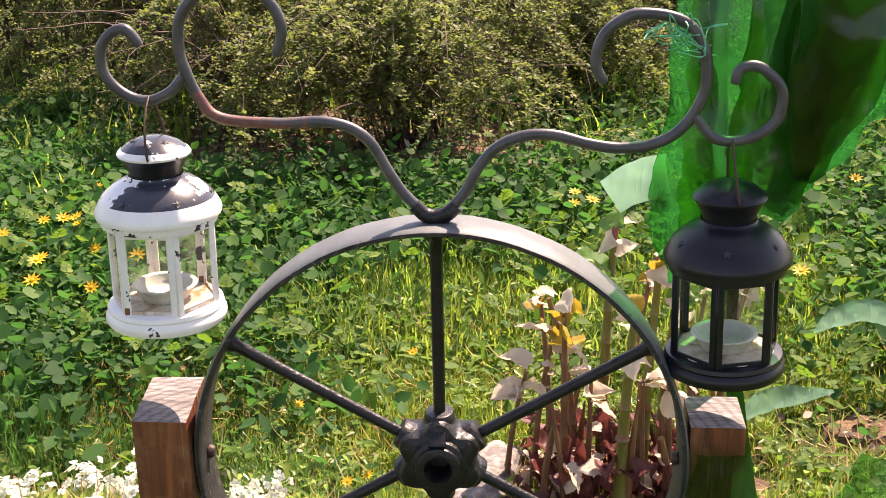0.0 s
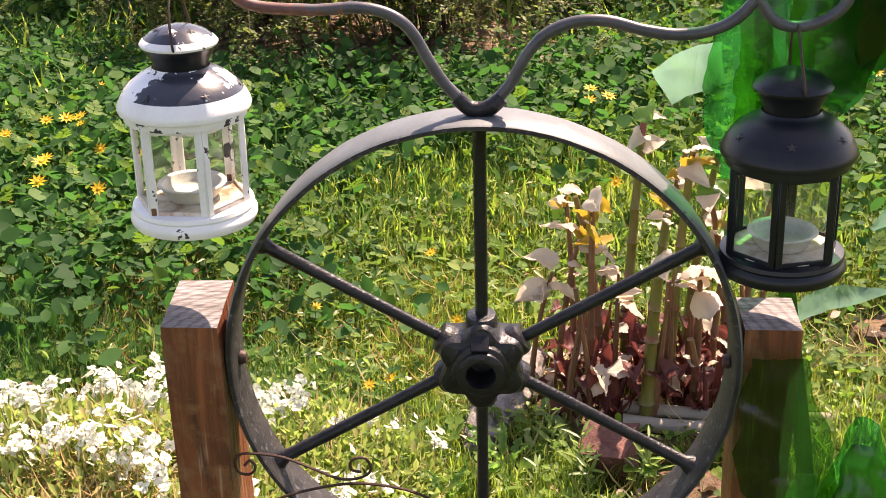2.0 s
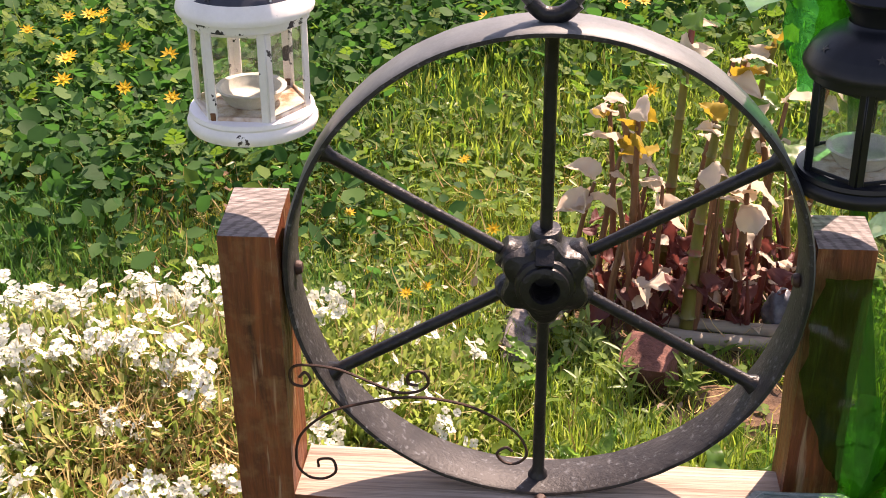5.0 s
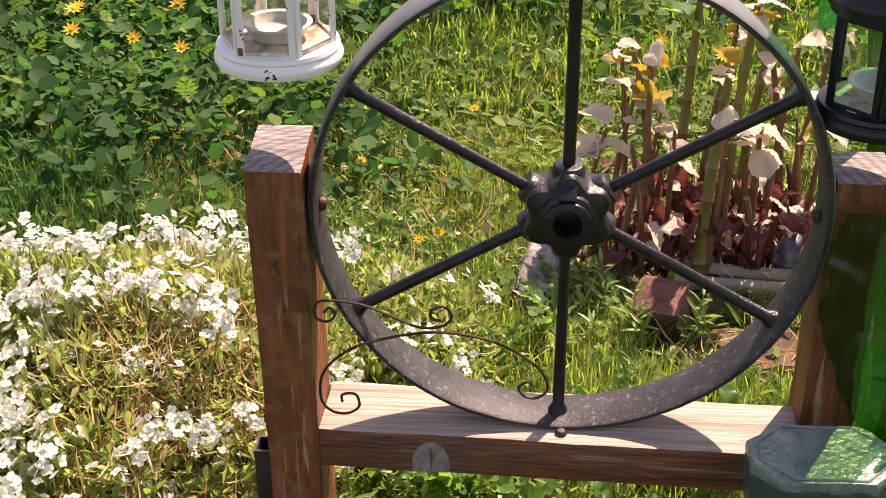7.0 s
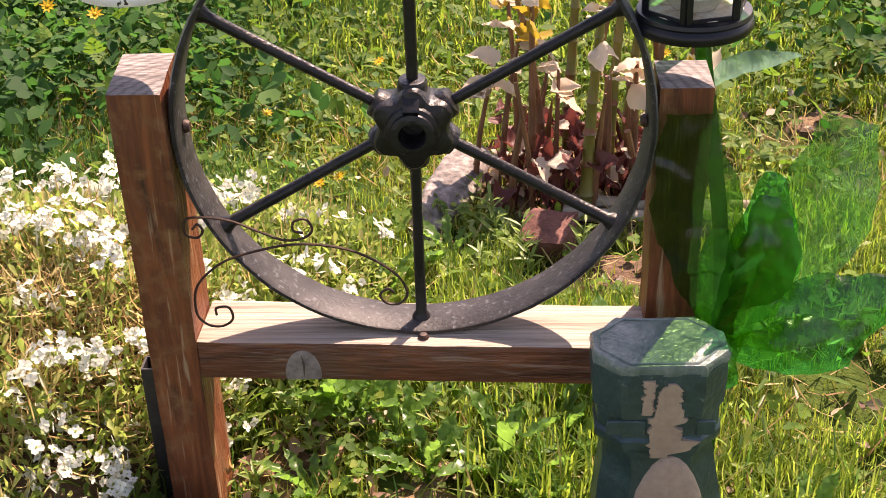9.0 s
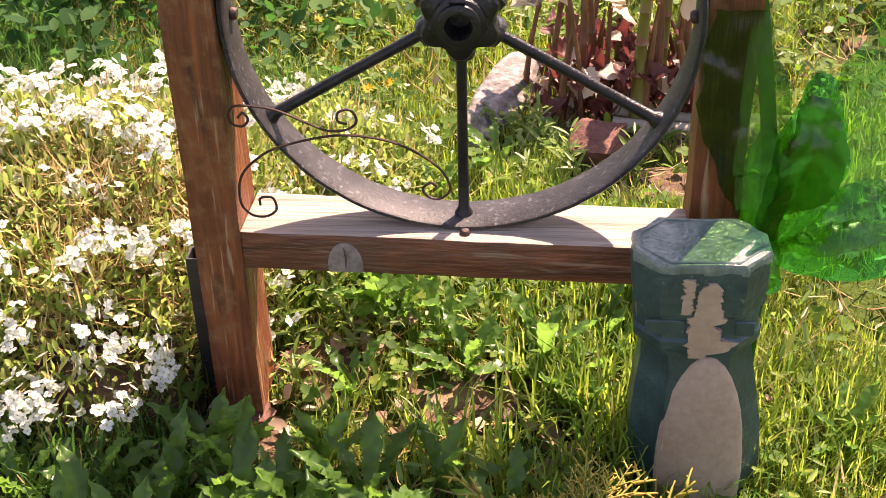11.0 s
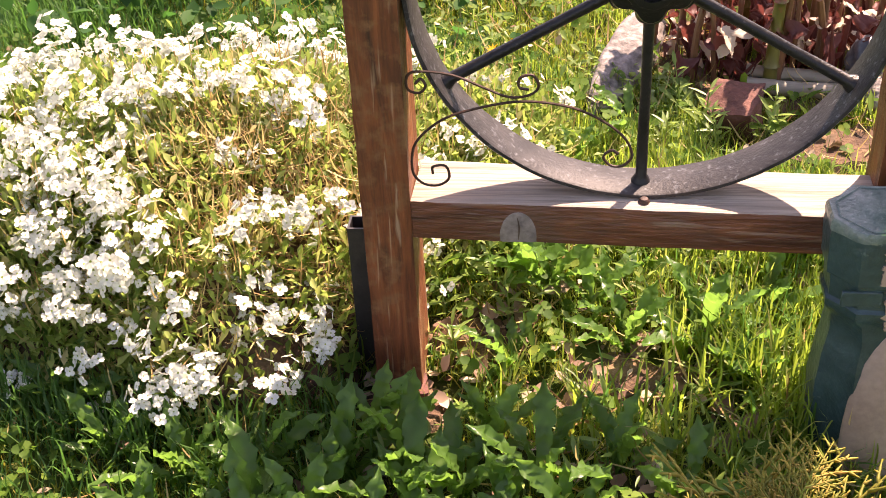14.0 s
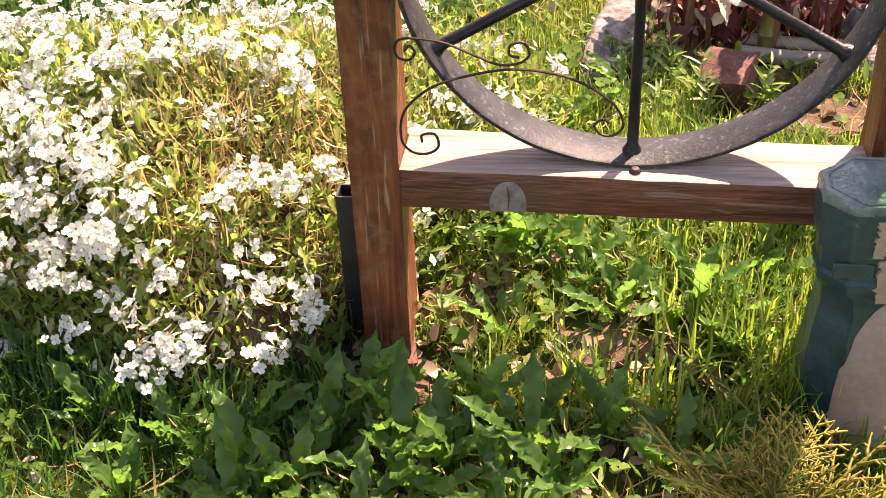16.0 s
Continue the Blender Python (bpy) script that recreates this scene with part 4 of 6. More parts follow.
arm_l = [(-0.006, 0, 0.716), (-0.026, 0, 0.735), (-0.042, 0, 0.758), (-0.057, 0, 0.785), (-0.076, 0, 0.801), (-0.103, 0, 0.807), (-0.145, 0, 0.8055)] + spiral(
    -0.181, 0.880, [(258, 0.071), (236, 0.060), (208, 0.050), (185, 0.048), (150, 0.050), (112, 0.051), (75, 0.052), (44, 0.051), (15, 0.048), (-18, 0.042)])
arm_r = [(0.006, 0, 0.716), (0.026, 0, 0.738), (0.041, 0, 0.765), (0.060, 0, 0.785), (0.085, 0, 0.794), (0.112, 0, 0.7935), (0.140, 0, 0.786)] + spiral(
    0.193, 0.853, [(251, 0.075), (276, 0.067), (301, 0.060), (330, 0.053), (352, 0.050), (385, 0.050), (418, 0.051), (461, 0.051), (490, 0.052), (513, 0.051), (535, 0.048), (556, 0.042)])
out_l = spiral(-0.262, 0.860, [(-16, 0.037), (-50, 0.033), (-90, 0.033), (-128, 0.034), (-165, 0.038), (-198, 0.041), (-225, 0.040), (-246, 0.035), (-262, 0.017)])
out_r = spiral(0.273, 0.823, [(196, 0.041), (232, 0.038), (265, 0.035), (304, 0.034), (340, 0.037), (378, 0.038), (410, 0.036), (433, 0.035), (453, 0.030), (468, 0.018)])
zoff = Vector((0, 0, -ZC))
for nm, ctrl, r in (("scroll_arm", arm_l, 0.0052), ("scroll_arm", arm_r, 0.0052), ("hook", out_l, 0.0050), ("hook", out_r, 0.0050)):
    pts = [p + zoff for p in curve_points(ctrl, 6)]
    bm = tube(bmesh.new(), pts, [r] * (len(pts) - 2) + [r * 0.95, r * 0.7], 12)
    wobble(bm, 0.0004, 60, 1)
    for f in bm.faces:
        c_ = f.calc_center_median()
        if -0.215 < c_.x + 0.012 * noise.noise(c_ * 90) < -0.115 and c_.z + ZC < 0.835 and nm == "scroll_arm":
            f.material_index = 1
    part(nm, bm, BAR_IRON, wheel).data.materials.append(RUST_BAR)
weld = tube(bmesh.new(), curve_points([(-0.020, 0, 0.2575), (-0.008, 0, 0.2475), (0.008, 0, 0.2475), (0.020, 0, 0.2575)], 4), 0.0075, 10)
wobble(weld, 0.001, 70, 6)
part("weld", weld, IRON, wheel)

# ---------------------------------------------------------------- thin wire scroll on the plank
wire = thing("wire_scroll", "thin rusty wire scroll ornament hanging in front of the wheel", "ornament", at=(-0.12, -0.032, 0.345))


def wire_path(ctrl):
    return [p - Vector((-0.12, 0, 0.345)) for p in curve_points(ctrl, 6)]


low = spiral(-0.213, 0.262, [(200, 0.005), (120, 0.008), (40, 0.012), (-30, 0.014), (-90, 0.016), (-140, 0.021), (-185, 0.026)]) + [
    Vector(q) for q in ((-0.234, 0, 0.297), (-0.207, 0, 0.324), (-0.172, 0, 0.338), (-0.125, 0, 0.347), (-0.079, 0, 0.342), (-0.045, 0, 0.327), (-0.021, 0, 0.307))] + spiral(
    -0.030, 0.284, [(5, 0.018), (-50, 0.014), (-110, 0.011), (-180, 0.011), (-250, 0.008), (-320, 0.005)])
up = spiral(-0.227, 0.366, [(180, 0.004), (70, 0.006), (-20, 0.007), (-90, 0.010), (-150, 0.013), (-210, 0.014), (-265, 0.014)]) + [
    Vector(q) for q in ((-0.193, 0, 0.376), (-0.159, 0, 0.361), (-0.137, 0, 0.352))] + spiral(-0.119, 0.366, [(-80, 0.012), (-10, 0.012), (60, 0.012), (130, 0.010), (200, 0.008), (290, 0.006)])
for ctrl in (low, up):
    part("wire", tube(bmesh.new(), wire_path(ctrl), 0.0015, 6), WIRE, wire)

# ---------------------------------------------------------------- lanterns
def star(r, x, z, tilt):
    bm = bmesh.new()
    vs = [bm.verts.new((0, 0, 0.0006))]
    ring = []
    for k in range(10):
        a, q = math.pi * k / 5, r if k % 2 == 0 else r * 0.42
        ring.append(bm.verts.new((q * math.sin(a), q * math.cos(a), 0)))
    for k in range(10):
        bm.faces.new((vs[0], ring[(k + 1) % 10], ring[k]))
    bmesh.ops.recalc_face_normals(bm, faces=bm.faces)
    return bm


def lantern(name, label, x, y, z, turn, main, dome, frame_mat, cup_mat, tilt=0.0, stretch=1.0):
    t = thing(name, label, "lantern", "lanterns", (x, y, z))
    t.rotation_euler = (0, radians(tilt), 0)
    t.scale = (1, 1, stretch)
    base = lathe([(0, 0.0), (0.050, 0.0), (0.0555, 0.002), (0.0575, 0.006), (0.0575, 0.010), (0.0555, 0.013), (0.0545, 0.0145), (0.0555, 0.0165), (0.0545, 0.020), (0.050, 0.0215), (0, 0.0215)], 48)
    part("base", base, main, t)
    hexa = [(0.0515 * math.sin(radians(turn + 60 * k)), -0.0515 * math.cos(radians(turn + 60 * k))) for k in range(6)]
    for k in range(6):
        (ax_, ay_), (bx_, by_) = hexa[k], hexa[(k + 1) % 6]
        a, b = Vector((ax_, ay_, 0)), Vector((bx_, by_, 0))
        mid, ang = (a + b) / 2, math.atan2((b - a).y, (b - a).x)
        length = (b - a).length
        m = Matrix.Translation(mid) @ Matrix.Rotation(ang, 4, "Z")
        fr = bmesh.new()
        for sx, sz, cx, cz in ((0.0066, 0.082, -length / 2 + 0.0033, 0.0615), (0.0066, 0.082, length / 2 - 0.0033, 0.0615), (length - 0.0132, 0.004, 0, 0.0230), (length - 0.0132, 0.006, 0, 0.0985)):
            tmp = box((sx, 0.0025, sz), 0.0006, 1, m @ Matrix.Translation((cx, 0, cz)))
            if cz < 0.03:
                for f_ in tmp.faces:
                    f_.material_index = 1
            me = bpy.data.meshes.new("tmp")
            tmp.to_mesh(me)
            tmp.free()
            fr.from_mesh(me)
            bpy.data.meshes.remove(me)
        if frame_mat is CHIPPED and k in (2, 5):
            tmp = box((0.0052, 0.0032, 0.0075), 0.0012, 2, m @ Matrix.Translation((-length / 2 + 0.003, 0, 0.0248)))
            for f_ in tmp.faces:
                f_.material_index = 2
            me = bpy.data.meshes.new("tmp")
            tmp.to_mesh(me)
            tmp.free()
            fr.from_mesh(me)
            bpy.data.meshes.remove(me)
        side = part("side_frame", fr, frame_mat, t)
        side.data.materials.append(RUSTY_WHITE if frame_mat is CHIPPED else frame_mat)
        side.data.materials.append(RUST)
        pane = bmesh.new()
        bmesh.ops.create_grid(pane, x_segments=1, y_segments=1, size=0.5)
        bmesh.ops.transform(pane, matrix=m @ Matrix.Translation((0, 0.0008, 0.061)) @ Matrix.Rotation(math.pi / 2, 4, "X") @ Matrix.Diagonal((length - 0.010, 0.073, 1, 1)), verts=pane.verts)
        ob = part("glass_pane", pane, GLASS, side)
        ob.visible_shadow = False
    collar = lathe([(0.0500, 0.1005), (0.0543, 0.1005), (0.0543, 0.1065), (0.0500, 0.1065)], 48, True)
    part("collar", collar, BLACK_PAINT if main is BLACK_PAINT else CAP_WORN, t)
    roof = lathe([(0.0500, 0.1068), (0.0535, 0.1068), (0.0585, 0.108), (0.0592, 0.111), (0.0585, 0.114), (0.0560, 0.119), (0.0530, 0.1243)], 48)
    rf = part("roof_brim", roof, main, t)
    dm = lathe([(0.0530, 0.1243), (0.0510, 0.1270), (0.0465, 0.1315), (0.0390, 0.1375), (0.0310, 0.142), (0.0270, 0.1435), (0.0255, 0.146)], 48)
    dome_ob = part("roof_dome", dm, dome, t)
    neck = lathe([(0.0240, 0.145), (0.0245, 0.150), (0.0285, 0.157), (0.0315, 0.1635), (0.0335, 0.1645)], 40)
    part("neck", neck, BLACK_PAINT, t)
    ring = lathe([(0.0335, 0.1645), (0.0342, 0.1665), (0.0325, 0.1692), (0.0300, 0.1712)], 40)
    part("cap_rim", ring, main, t)
    cap = lathe([(0.0300, 0.1712), (0.0240, 0.1760), (0.0130, 0.1805), (0, 0.1820)], 40)
    cp_ob = part("cap", cap, BLACK_PAINT if main is BLACK_PAINT else DOME_WORN, t)
    for k in range(6):
        s = star(0.0048, 0, 0, 0)
        a = radians(turn + 8 + 60 * k)
        pos = Vector((0.0500 * math.sin(a), -0.0500 * math.cos(a), 0.1288))
        m = Matrix.Translation(pos) @ Matrix.Rotation(a, 4, "Z") @ Matrix.Rotation(radians(46), 4, "X")
        bmesh.ops.transform(s, matrix=m, verts=s.verts)
        part("star_hole", s, BLACK_PLASTIC, dome_ob, "dark star-shaped hole", smooth=False)
    for k in range(3):
        s = star(0.0046, 0, 0, 0)
        a = radians(turn + 25 + 120 * k)
        pos = Vector((0.0185 * math.sin(a), -0.0185 * math.cos(a), 0.1788))
        m = Matrix.Translation(pos) @ Matrix.Rotation(a, 4, "Z") @ Matrix.Rotation(radians(26), 4, "X")
        bmesh.ops.transform(s, matrix=m, verts=s.verts)
        part("star_hole", s, BLACK_PLASTIC, cp_ob, "dark star-shaped hole", smooth=False)
    hd = [Vector((0.004, -0.031, 0.164)), Vector((0.003, -0.0335, 0.172)), Vector((0.0, -0.022, 0.200)), Vector((0, -0.006, 0.2165)), Vector((0, 0.004, 0.2175)), Vector((0, 0.020, 0.203)), Vector((0.003, 0.0335, 0.172)), Vector((0.004, 0.031, 0.164))]
    part("handle", tube(bmesh.new(), curve_points(hd, 5), 0.0013, 6), WIRE, t, "bent wire handle")
    cup = lathe([(0, 0.0225), (0.021, 0.0225), (0.0255, 0.028), (0.0290, 0.0355), (0.0315, 0.0367), (0.0302, 0.0380), (0.0268, 0.0368), (0.0230, 0.029), (0.018, 0.0255), (0, 0.0252)], 32)
    part("tealight_cup", cup, CERAMIC, t, "cream tealight cup")
    fl = lathe([(0, 0.0218), (0.0465, 0.0218), (0.0465, 0.0224), (0, 0.0224)], 24)
    part("floor_plate", fl, cup_mat, t, "rust-stained floor")
    return t


lantern("lantern", "white chipped metal lantern with glass sides hanging from a hook", -0.262, 0.0, 0.612, 28, WHITE_PAINT, DOME_WORN, CHIPPED, RUSTY_WHITE, 0.5)
lantern("lantern", "black metal lantern with glass sides hanging from a hook", 0.272, 0.0, 0.5645, -17, BLACK_PAINT, BLACK_PAINT, BLACK_PAINT, RUSTY_WHITE, -1.0, 1.035)

# ---------------------------------------------------------------- green pedestal
PX, PY = 0.246, -0.098
ped = thing("pedestal", "dark green painted garden pedestal with bare beige oval panel", "pedestal", at=(PX, PY, G))


def pedestal():
    bm = bmesh.new()
    levels = [(G - 0.06, 0.140, 0.110, 0.035), (0.0, 0.143, 0.112, 0.035), (0.05, 0.140, 0.108, 0.033), (0.10, 0.128, 0.100, 0.030), (0.135, 0.117, 0.092, 0.028), (0.155, 0.114, 0.088, 0.026),
              (0.162, 0.125, 0.090, 0.026), (0.168, 0.130, 0.093, 0.026), (0.175, 0.130, 0.093, 0.026), (0.178, 0.124, 0.086, 0.024), (0.204, 0.125, 0.086, 0.024), (0.207, 0.133, 0.092, 0.026), (0.245, 0.136, 0.090, 0.026), (0.258, 0.135, 0.088, 0.026)]
    rings = []
    for z, w_, d_, c in levels:
        hx, hy = w_ / 2, d_ / 2
        pts = [(-hx + c, -hy), (hx - c, -hy), (hx, -hy + c), (hx, hy - c), (hx - c, hy), (-hx + c, hy), (-hx, hy - c), (-hx, -hy + c)]
        cx = 0.012 * max(0, (0.2 - z) / 0.2)
        rings.append([bm.verts.new((x + cx, y, z - G)) for x, y in pts])
    for a, b in zip(rings, rings[1:]):
        for k in range(8):
            bm.faces.new((a[k], a[(k + 1) % 8], b[(k + 1) % 8], b[k]))
    bm.faces.new(rings[-1])
    bm.faces.new(rings[0][::-1])
    bmesh.ops.bevel(bm, geom=[e for e in bm.edges if abs(e.verts[0].co.z - e.verts[1].co.z) < 1e-4 and e.calc_face_angle(0) > 0.5], offset=0.0025, segments=2, affect="EDGES")
    bmesh.ops.subdivide_edges(bm, edges=[e for e in bm.edges if e.calc_length() > 0.03], cuts=2, use_grid_fill=True)
    wobble(bm, 0.0018, 45, 8)
    part("body", bm, GREEN_PAINT, ped)
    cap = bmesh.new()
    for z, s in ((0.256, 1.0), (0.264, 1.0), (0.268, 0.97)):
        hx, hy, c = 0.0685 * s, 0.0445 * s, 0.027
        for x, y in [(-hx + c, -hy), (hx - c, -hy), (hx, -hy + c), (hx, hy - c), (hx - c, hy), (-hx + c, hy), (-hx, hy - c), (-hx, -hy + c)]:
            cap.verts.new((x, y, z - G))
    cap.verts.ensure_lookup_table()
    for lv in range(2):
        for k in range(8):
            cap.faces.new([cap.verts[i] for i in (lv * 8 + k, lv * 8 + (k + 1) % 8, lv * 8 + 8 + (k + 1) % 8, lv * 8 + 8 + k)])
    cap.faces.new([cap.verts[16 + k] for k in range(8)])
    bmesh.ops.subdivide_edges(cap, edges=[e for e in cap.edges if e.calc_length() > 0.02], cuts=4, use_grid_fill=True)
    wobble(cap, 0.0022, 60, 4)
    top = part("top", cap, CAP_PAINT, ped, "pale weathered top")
    for s in (0.88,):
        hx, hy, c = 0.0685 * s, 0.0445 * s, 0.027
        ring = [Vector((x, y, 0.2680 - G)) for x, y in [(-hx + c, -hy), (hx - c, -hy), (hx, -hy + c), (hx, hy - c), (hx - c, hy), (-hx + c, hy), (-hx, hy - c), (-hx, -hy + c), (-hx + c, -hy)]]
        part("moulding", tube(bmesh.new(), ring, 0.0016, 6), CAP_PAINT, top)
    for cx, w_ in ((-0.034, 0.040), (0.046, 0.020)):
        pan = box((w_, 0.004, 0.0185), 0.0012, 1, Matrix.Translation((cx, -0.0425, 0.191 - G)))
        part("sunk_panel", pan, GREEN_PAINT, ped)
    ov = bmesh.new()
    bmesh.ops.create_uvsphere(ov, u_segments=32, v_segments=16, radius=1.0)
    bmesh.ops.transform(ov, matrix=Matrix.Translation((0.012, -0.0545, 0.010 - G)) @ Matrix.Rotation(radians(-4), 4, "X") @ Matrix.Diagonal((0.047, 0.013, 0.146, 1)), verts=ov.verts)
    wobble(ov, 0.001, 40, 2)
    part("oval_panel", ov, BEIGE, ped, "bare beige oval panel")
    r = random.Random(17)
    for zs, lefts, rights in (((0.210, 0.226, 0.240, 0.252), (-0.020, -0.019, -0.0185, -0.020), (-0.009, -0.0085, -0.008, -0.008)),
                              ((0.155, 0.160, 0.164, 0.1755, 0.178, 0.190, 0.196, 0.204, 0.207, 0.225, 0.240, 0.248), (-0.008, -0.008, -0.010, -0.012, -0.010, -0.012, -0.009, -0.012, -0.007, -0.004, -0.003, 0.004),
                               (0.009, 0.010, 0.030, 0.040, 0.020, 0.024, 0.012, 0.029, 0.020, 0.019, 0.020, 0.012))):
        pb = bmesh.new()
        rows, n = [], 46
        for k in range(n):
            z = zs[0] + (zs[-1] - zs[0]) * k / (n - 1)
            x0 = float(np.interp(z, zs, lefts)) + r.choice((0, 0, -1, 1)) * r.uniform(0, 0.0035)
            x1 = float(np.interp(z, zs, rights)) + r.choice((0, 0, -1, 1)) * r.uniform(0, 0.0035)
            rows.append([pb.verts.new((x, y, z - G)) for x, y in ((x0, -0.0475), (x1, -0.0475), (x1, -0.038), (x0, -0.038))])
        for p0, p1 in zip(rows, rows[1:]):
            for k in range(4):
                pb.faces.new((p0[k], p0[(k + 1) % 4], p1[(k + 1) % 4], p1[k]))
        pb.faces.new(rows[0][::-1])
        pb.faces.new(rows[-1])
        part("worn_patch", pb, BEIGE, ped, "bare beige patch in the paint", smooth=False)


pedestal()

# ---------------------------------------------------------------- palm cut from green plastic bottles
palm = thing("bottle_palm", "garden palm made of cut clear green plastic bottles", "garden ornament", at=(0.33, 0.06, G))
palm_o = Vector((0.33, 0.06, G))


def frond(name, ctrl, widths, across, curl, material, label="", crinkle=0.008, seed=0):
    """A strip of bottle plastic along ctrl, curled across its width."""
    pts = curve_points(ctrl, 12)
    bm = bmesh.new()
    m, rows = 16, []
    for i, p in enumerate(pts):
        f = i / (len(pts) - 1)
        wi = np.interp(f, np.linspace(0, 1, len(widths)), widths)
        d = (pts[min(i + 1, len(pts) - 1)] - pts[max(i - 1, 0)]).normalized()
        a = Vector(across)
        a = (a - d * a.dot(d)).normalized()
        nrm = a.cross(d)
        row = []
        for k in range(m + 1):
            u = 2 * k / m - 1
            q = p + a * (math.sin(u * curl) / max(curl, 0.01) * wi / 2 * (curl / math.sin(min(curl, 1.5)) if curl > 0.01 else 1)) + nrm * ((1 - math.cos(u * curl)) * wi / 2)
            q = q + noise.noise_vector(q * 28 + Vector((seed, 0, 0))) * crinkle + noise.noise_vector(q * 75 + Vector((seed, 9, 0))) * crinkle * 0.35
            row.append(bm.verts.new(q - palm_o))
        rows.append(row)
    for a_, b_ in zip(rows, rows[1:]):
        for k in range(m):
            bm.faces.new((a_[k], a_[k + 1], b_[k + 1], b_[k]))
    return part(name, bm, material, palm, label)


stem = tube(bmesh.new(), [p - palm_o for p in curve_points([(0.335, 0.045, G), (0.333, 0.03, 0.15), (0.330, 0.055, 0.30), (0.300, 0.085, 0.50), (0.275, 0.095, 0.70), (0.262, 0.095, 0.95)], 5)], 0.009, 10)
part("stem", stem, DEEP_FILM, palm)
X, Z = (1, 0, 0), (0, 0, 1)
frond("frond", [(0.330, 0.0, 0.200), (0.308, -0.030, 0.29), (0.280, -0.036, 0.40), (0.271, -0.034, 0.492)], [0.012, 0.070, 0.088, 0.050], X, 0.35, SMOKE_FILM, seed=1)
frond("frond", [(0.330, 0.01, 0.190), (0.340, -0.02, 0.26), (0.354, -0.018, 0.33), (0.368, 0.005, 0.40)], [0.02, 0.075, 0.095, 0.030], (1, 0.3, 0), 0.9, GREEN_FILM, seed=2)
frond("frond", [(0.335, 0.02, 0.200), (0.378, 0.0, 0.275), (0.412, 0.005, 0.36), (0.440, 0.03, 0.455)], [0.015, 0.085, 0.125, 0.060], (1, 0.3, 0), 0.9, CLEAR_FILM, seed=21)
frond("frond", [(0.328, 0.01, 0.180), (0.380, -0.03, 0.222), (0.445, -0.03, 0.246), (0.520, 0.0, 0.262)], [0.02, 0.085, 0.115, 0.03], (0, 0.5, 1), 0.8, GREEN_FILM, seed=3)
frond("frond", [(0.332, 0.015, 0.225), (0.348, -0.03, 0.290), (0.352, -0.045, 0.345), (0.352, -0.03, 0.395)], [0.015, 0.06, 0.07, 0.02], (1, 0.2, 0), 1.0, DEEP_FILM, seed=4)
frond("frond", [(0.322, 0.02, 0.330), (0.318, 0.0, 0.25), (0.322, -0.015, 0.19), (0.338, -0.02, 0.150)], [0.02, 0.05, 0.05, 0.02], X, 0.9, GREEN_FILM, seed=5)
frond("frond", [(0.335, -0.01, 0.200), (0.370, -0.04, 0.235), (0.410, -0.045, 0.245), (0.450, -0.03, 0.235)], [0.01, 0.035, 0.040, 0.010], (0, 0.8, 0.6), 0.9, CLEAR_FILM, seed=14)
frond("frond", [(0.238, 0.085, 0.62), (0.238, 0.080, 0.70), (0.236, 0.080, 0.82), (0.240, 0.085, 0.98)], [0.02, 0.075, 0.035, 0.03], X, 0.9, GREEN_FILM, seed=6)
frond("frond", [(0.262, 0.075, 0.64), (0.264, 0.070, 0.72), (0.268, 0.070, 0.85), (0.270, 0.080, 1.00)], [0.05, 0.07, 0.07, 0.06], X, 0.6, GREEN_FILM, seed=7)
frond("frond", [(0.312, 0.09, 0.69), (0.318, 0.08, 0.76), (0.330, 0.08, 0.86), (0.345, 0.09, 1.00)], [0.05, 0.085, 0.09, 0.10], X, 0.8, DEEP_FILM, seed=8)
frond("frond", [(0.345, 0.085, 0.715), (0.375, 0.07, 0.80), (0.410, 0.06, 0.89), (0.460, 0.05, 1.00)], [0.02, 0.07, 0.14, 0.20], X, 0.9, GREEN_FILM, seed=9)
frond("frond", [(0.350, 0.07, 0.730), (0.360, 0.05, 0.80), (0.370, 0.03, 0.88), (0.400, 0.02, 0.98)], [0.02, 0.06, 0.10, 0.16], X, 0.9, DEEP_FILM, seed=10)
frond("frond", [(0.222, 0.085, 0.735), (0.205, 0.08, 0.732), (0.185, 0.08, 0.724), (0.166, 0.08, 0.712)], [0.040, 0.045, 0.045, 0.040], Z, 0.5, PALE_FILM, "pale mint plastic strip", 0.003, 11)
frond("frond", [(0.305, 0.09, 0.466), (0.330, 0.09, 0.485), (0.360, 0.09, 0.494), (0.402, 0.09, 0.500)], [0.010, 0.022, 0.022, 0.003], (0, 0.4, 1), 0.5, PALE_FILM, "pale mint plastic strip", 0.003, 12)
frond("frond", [(0.378, 0.10, 0.560), (0.405, 0.10, 0.579), (0.438, 0.10, 0.584), (0.490, 0.10, 0.560)], [0.004, 0.020, 0.024, 0.010], (0, 0.4, 1), 0.6, PALE_FILM, "pale mint plastic strip", 0.003, 13)


def funnel():
    bm = lathe([(0.010, 0.0), (0.013, 0.03), (0.018, 0.05), (0.034, 0.10), (0.044, 0.15), (0.046, 0.24), (0.044, 0.32)], 28)
    wobble(bm, 0.004, 30, 3)
    bmesh.ops.transform(bm, matrix=Matrix.Translation(Vector((0.330, 0.10, 0.70)) - palm_o) @ Matrix.Rotation(radians(13), 4, "Y"), verts=bm.verts)
    part("bottle", bm, DEEP_FILM, palm, "dark green bottle shoulder")


funnel()


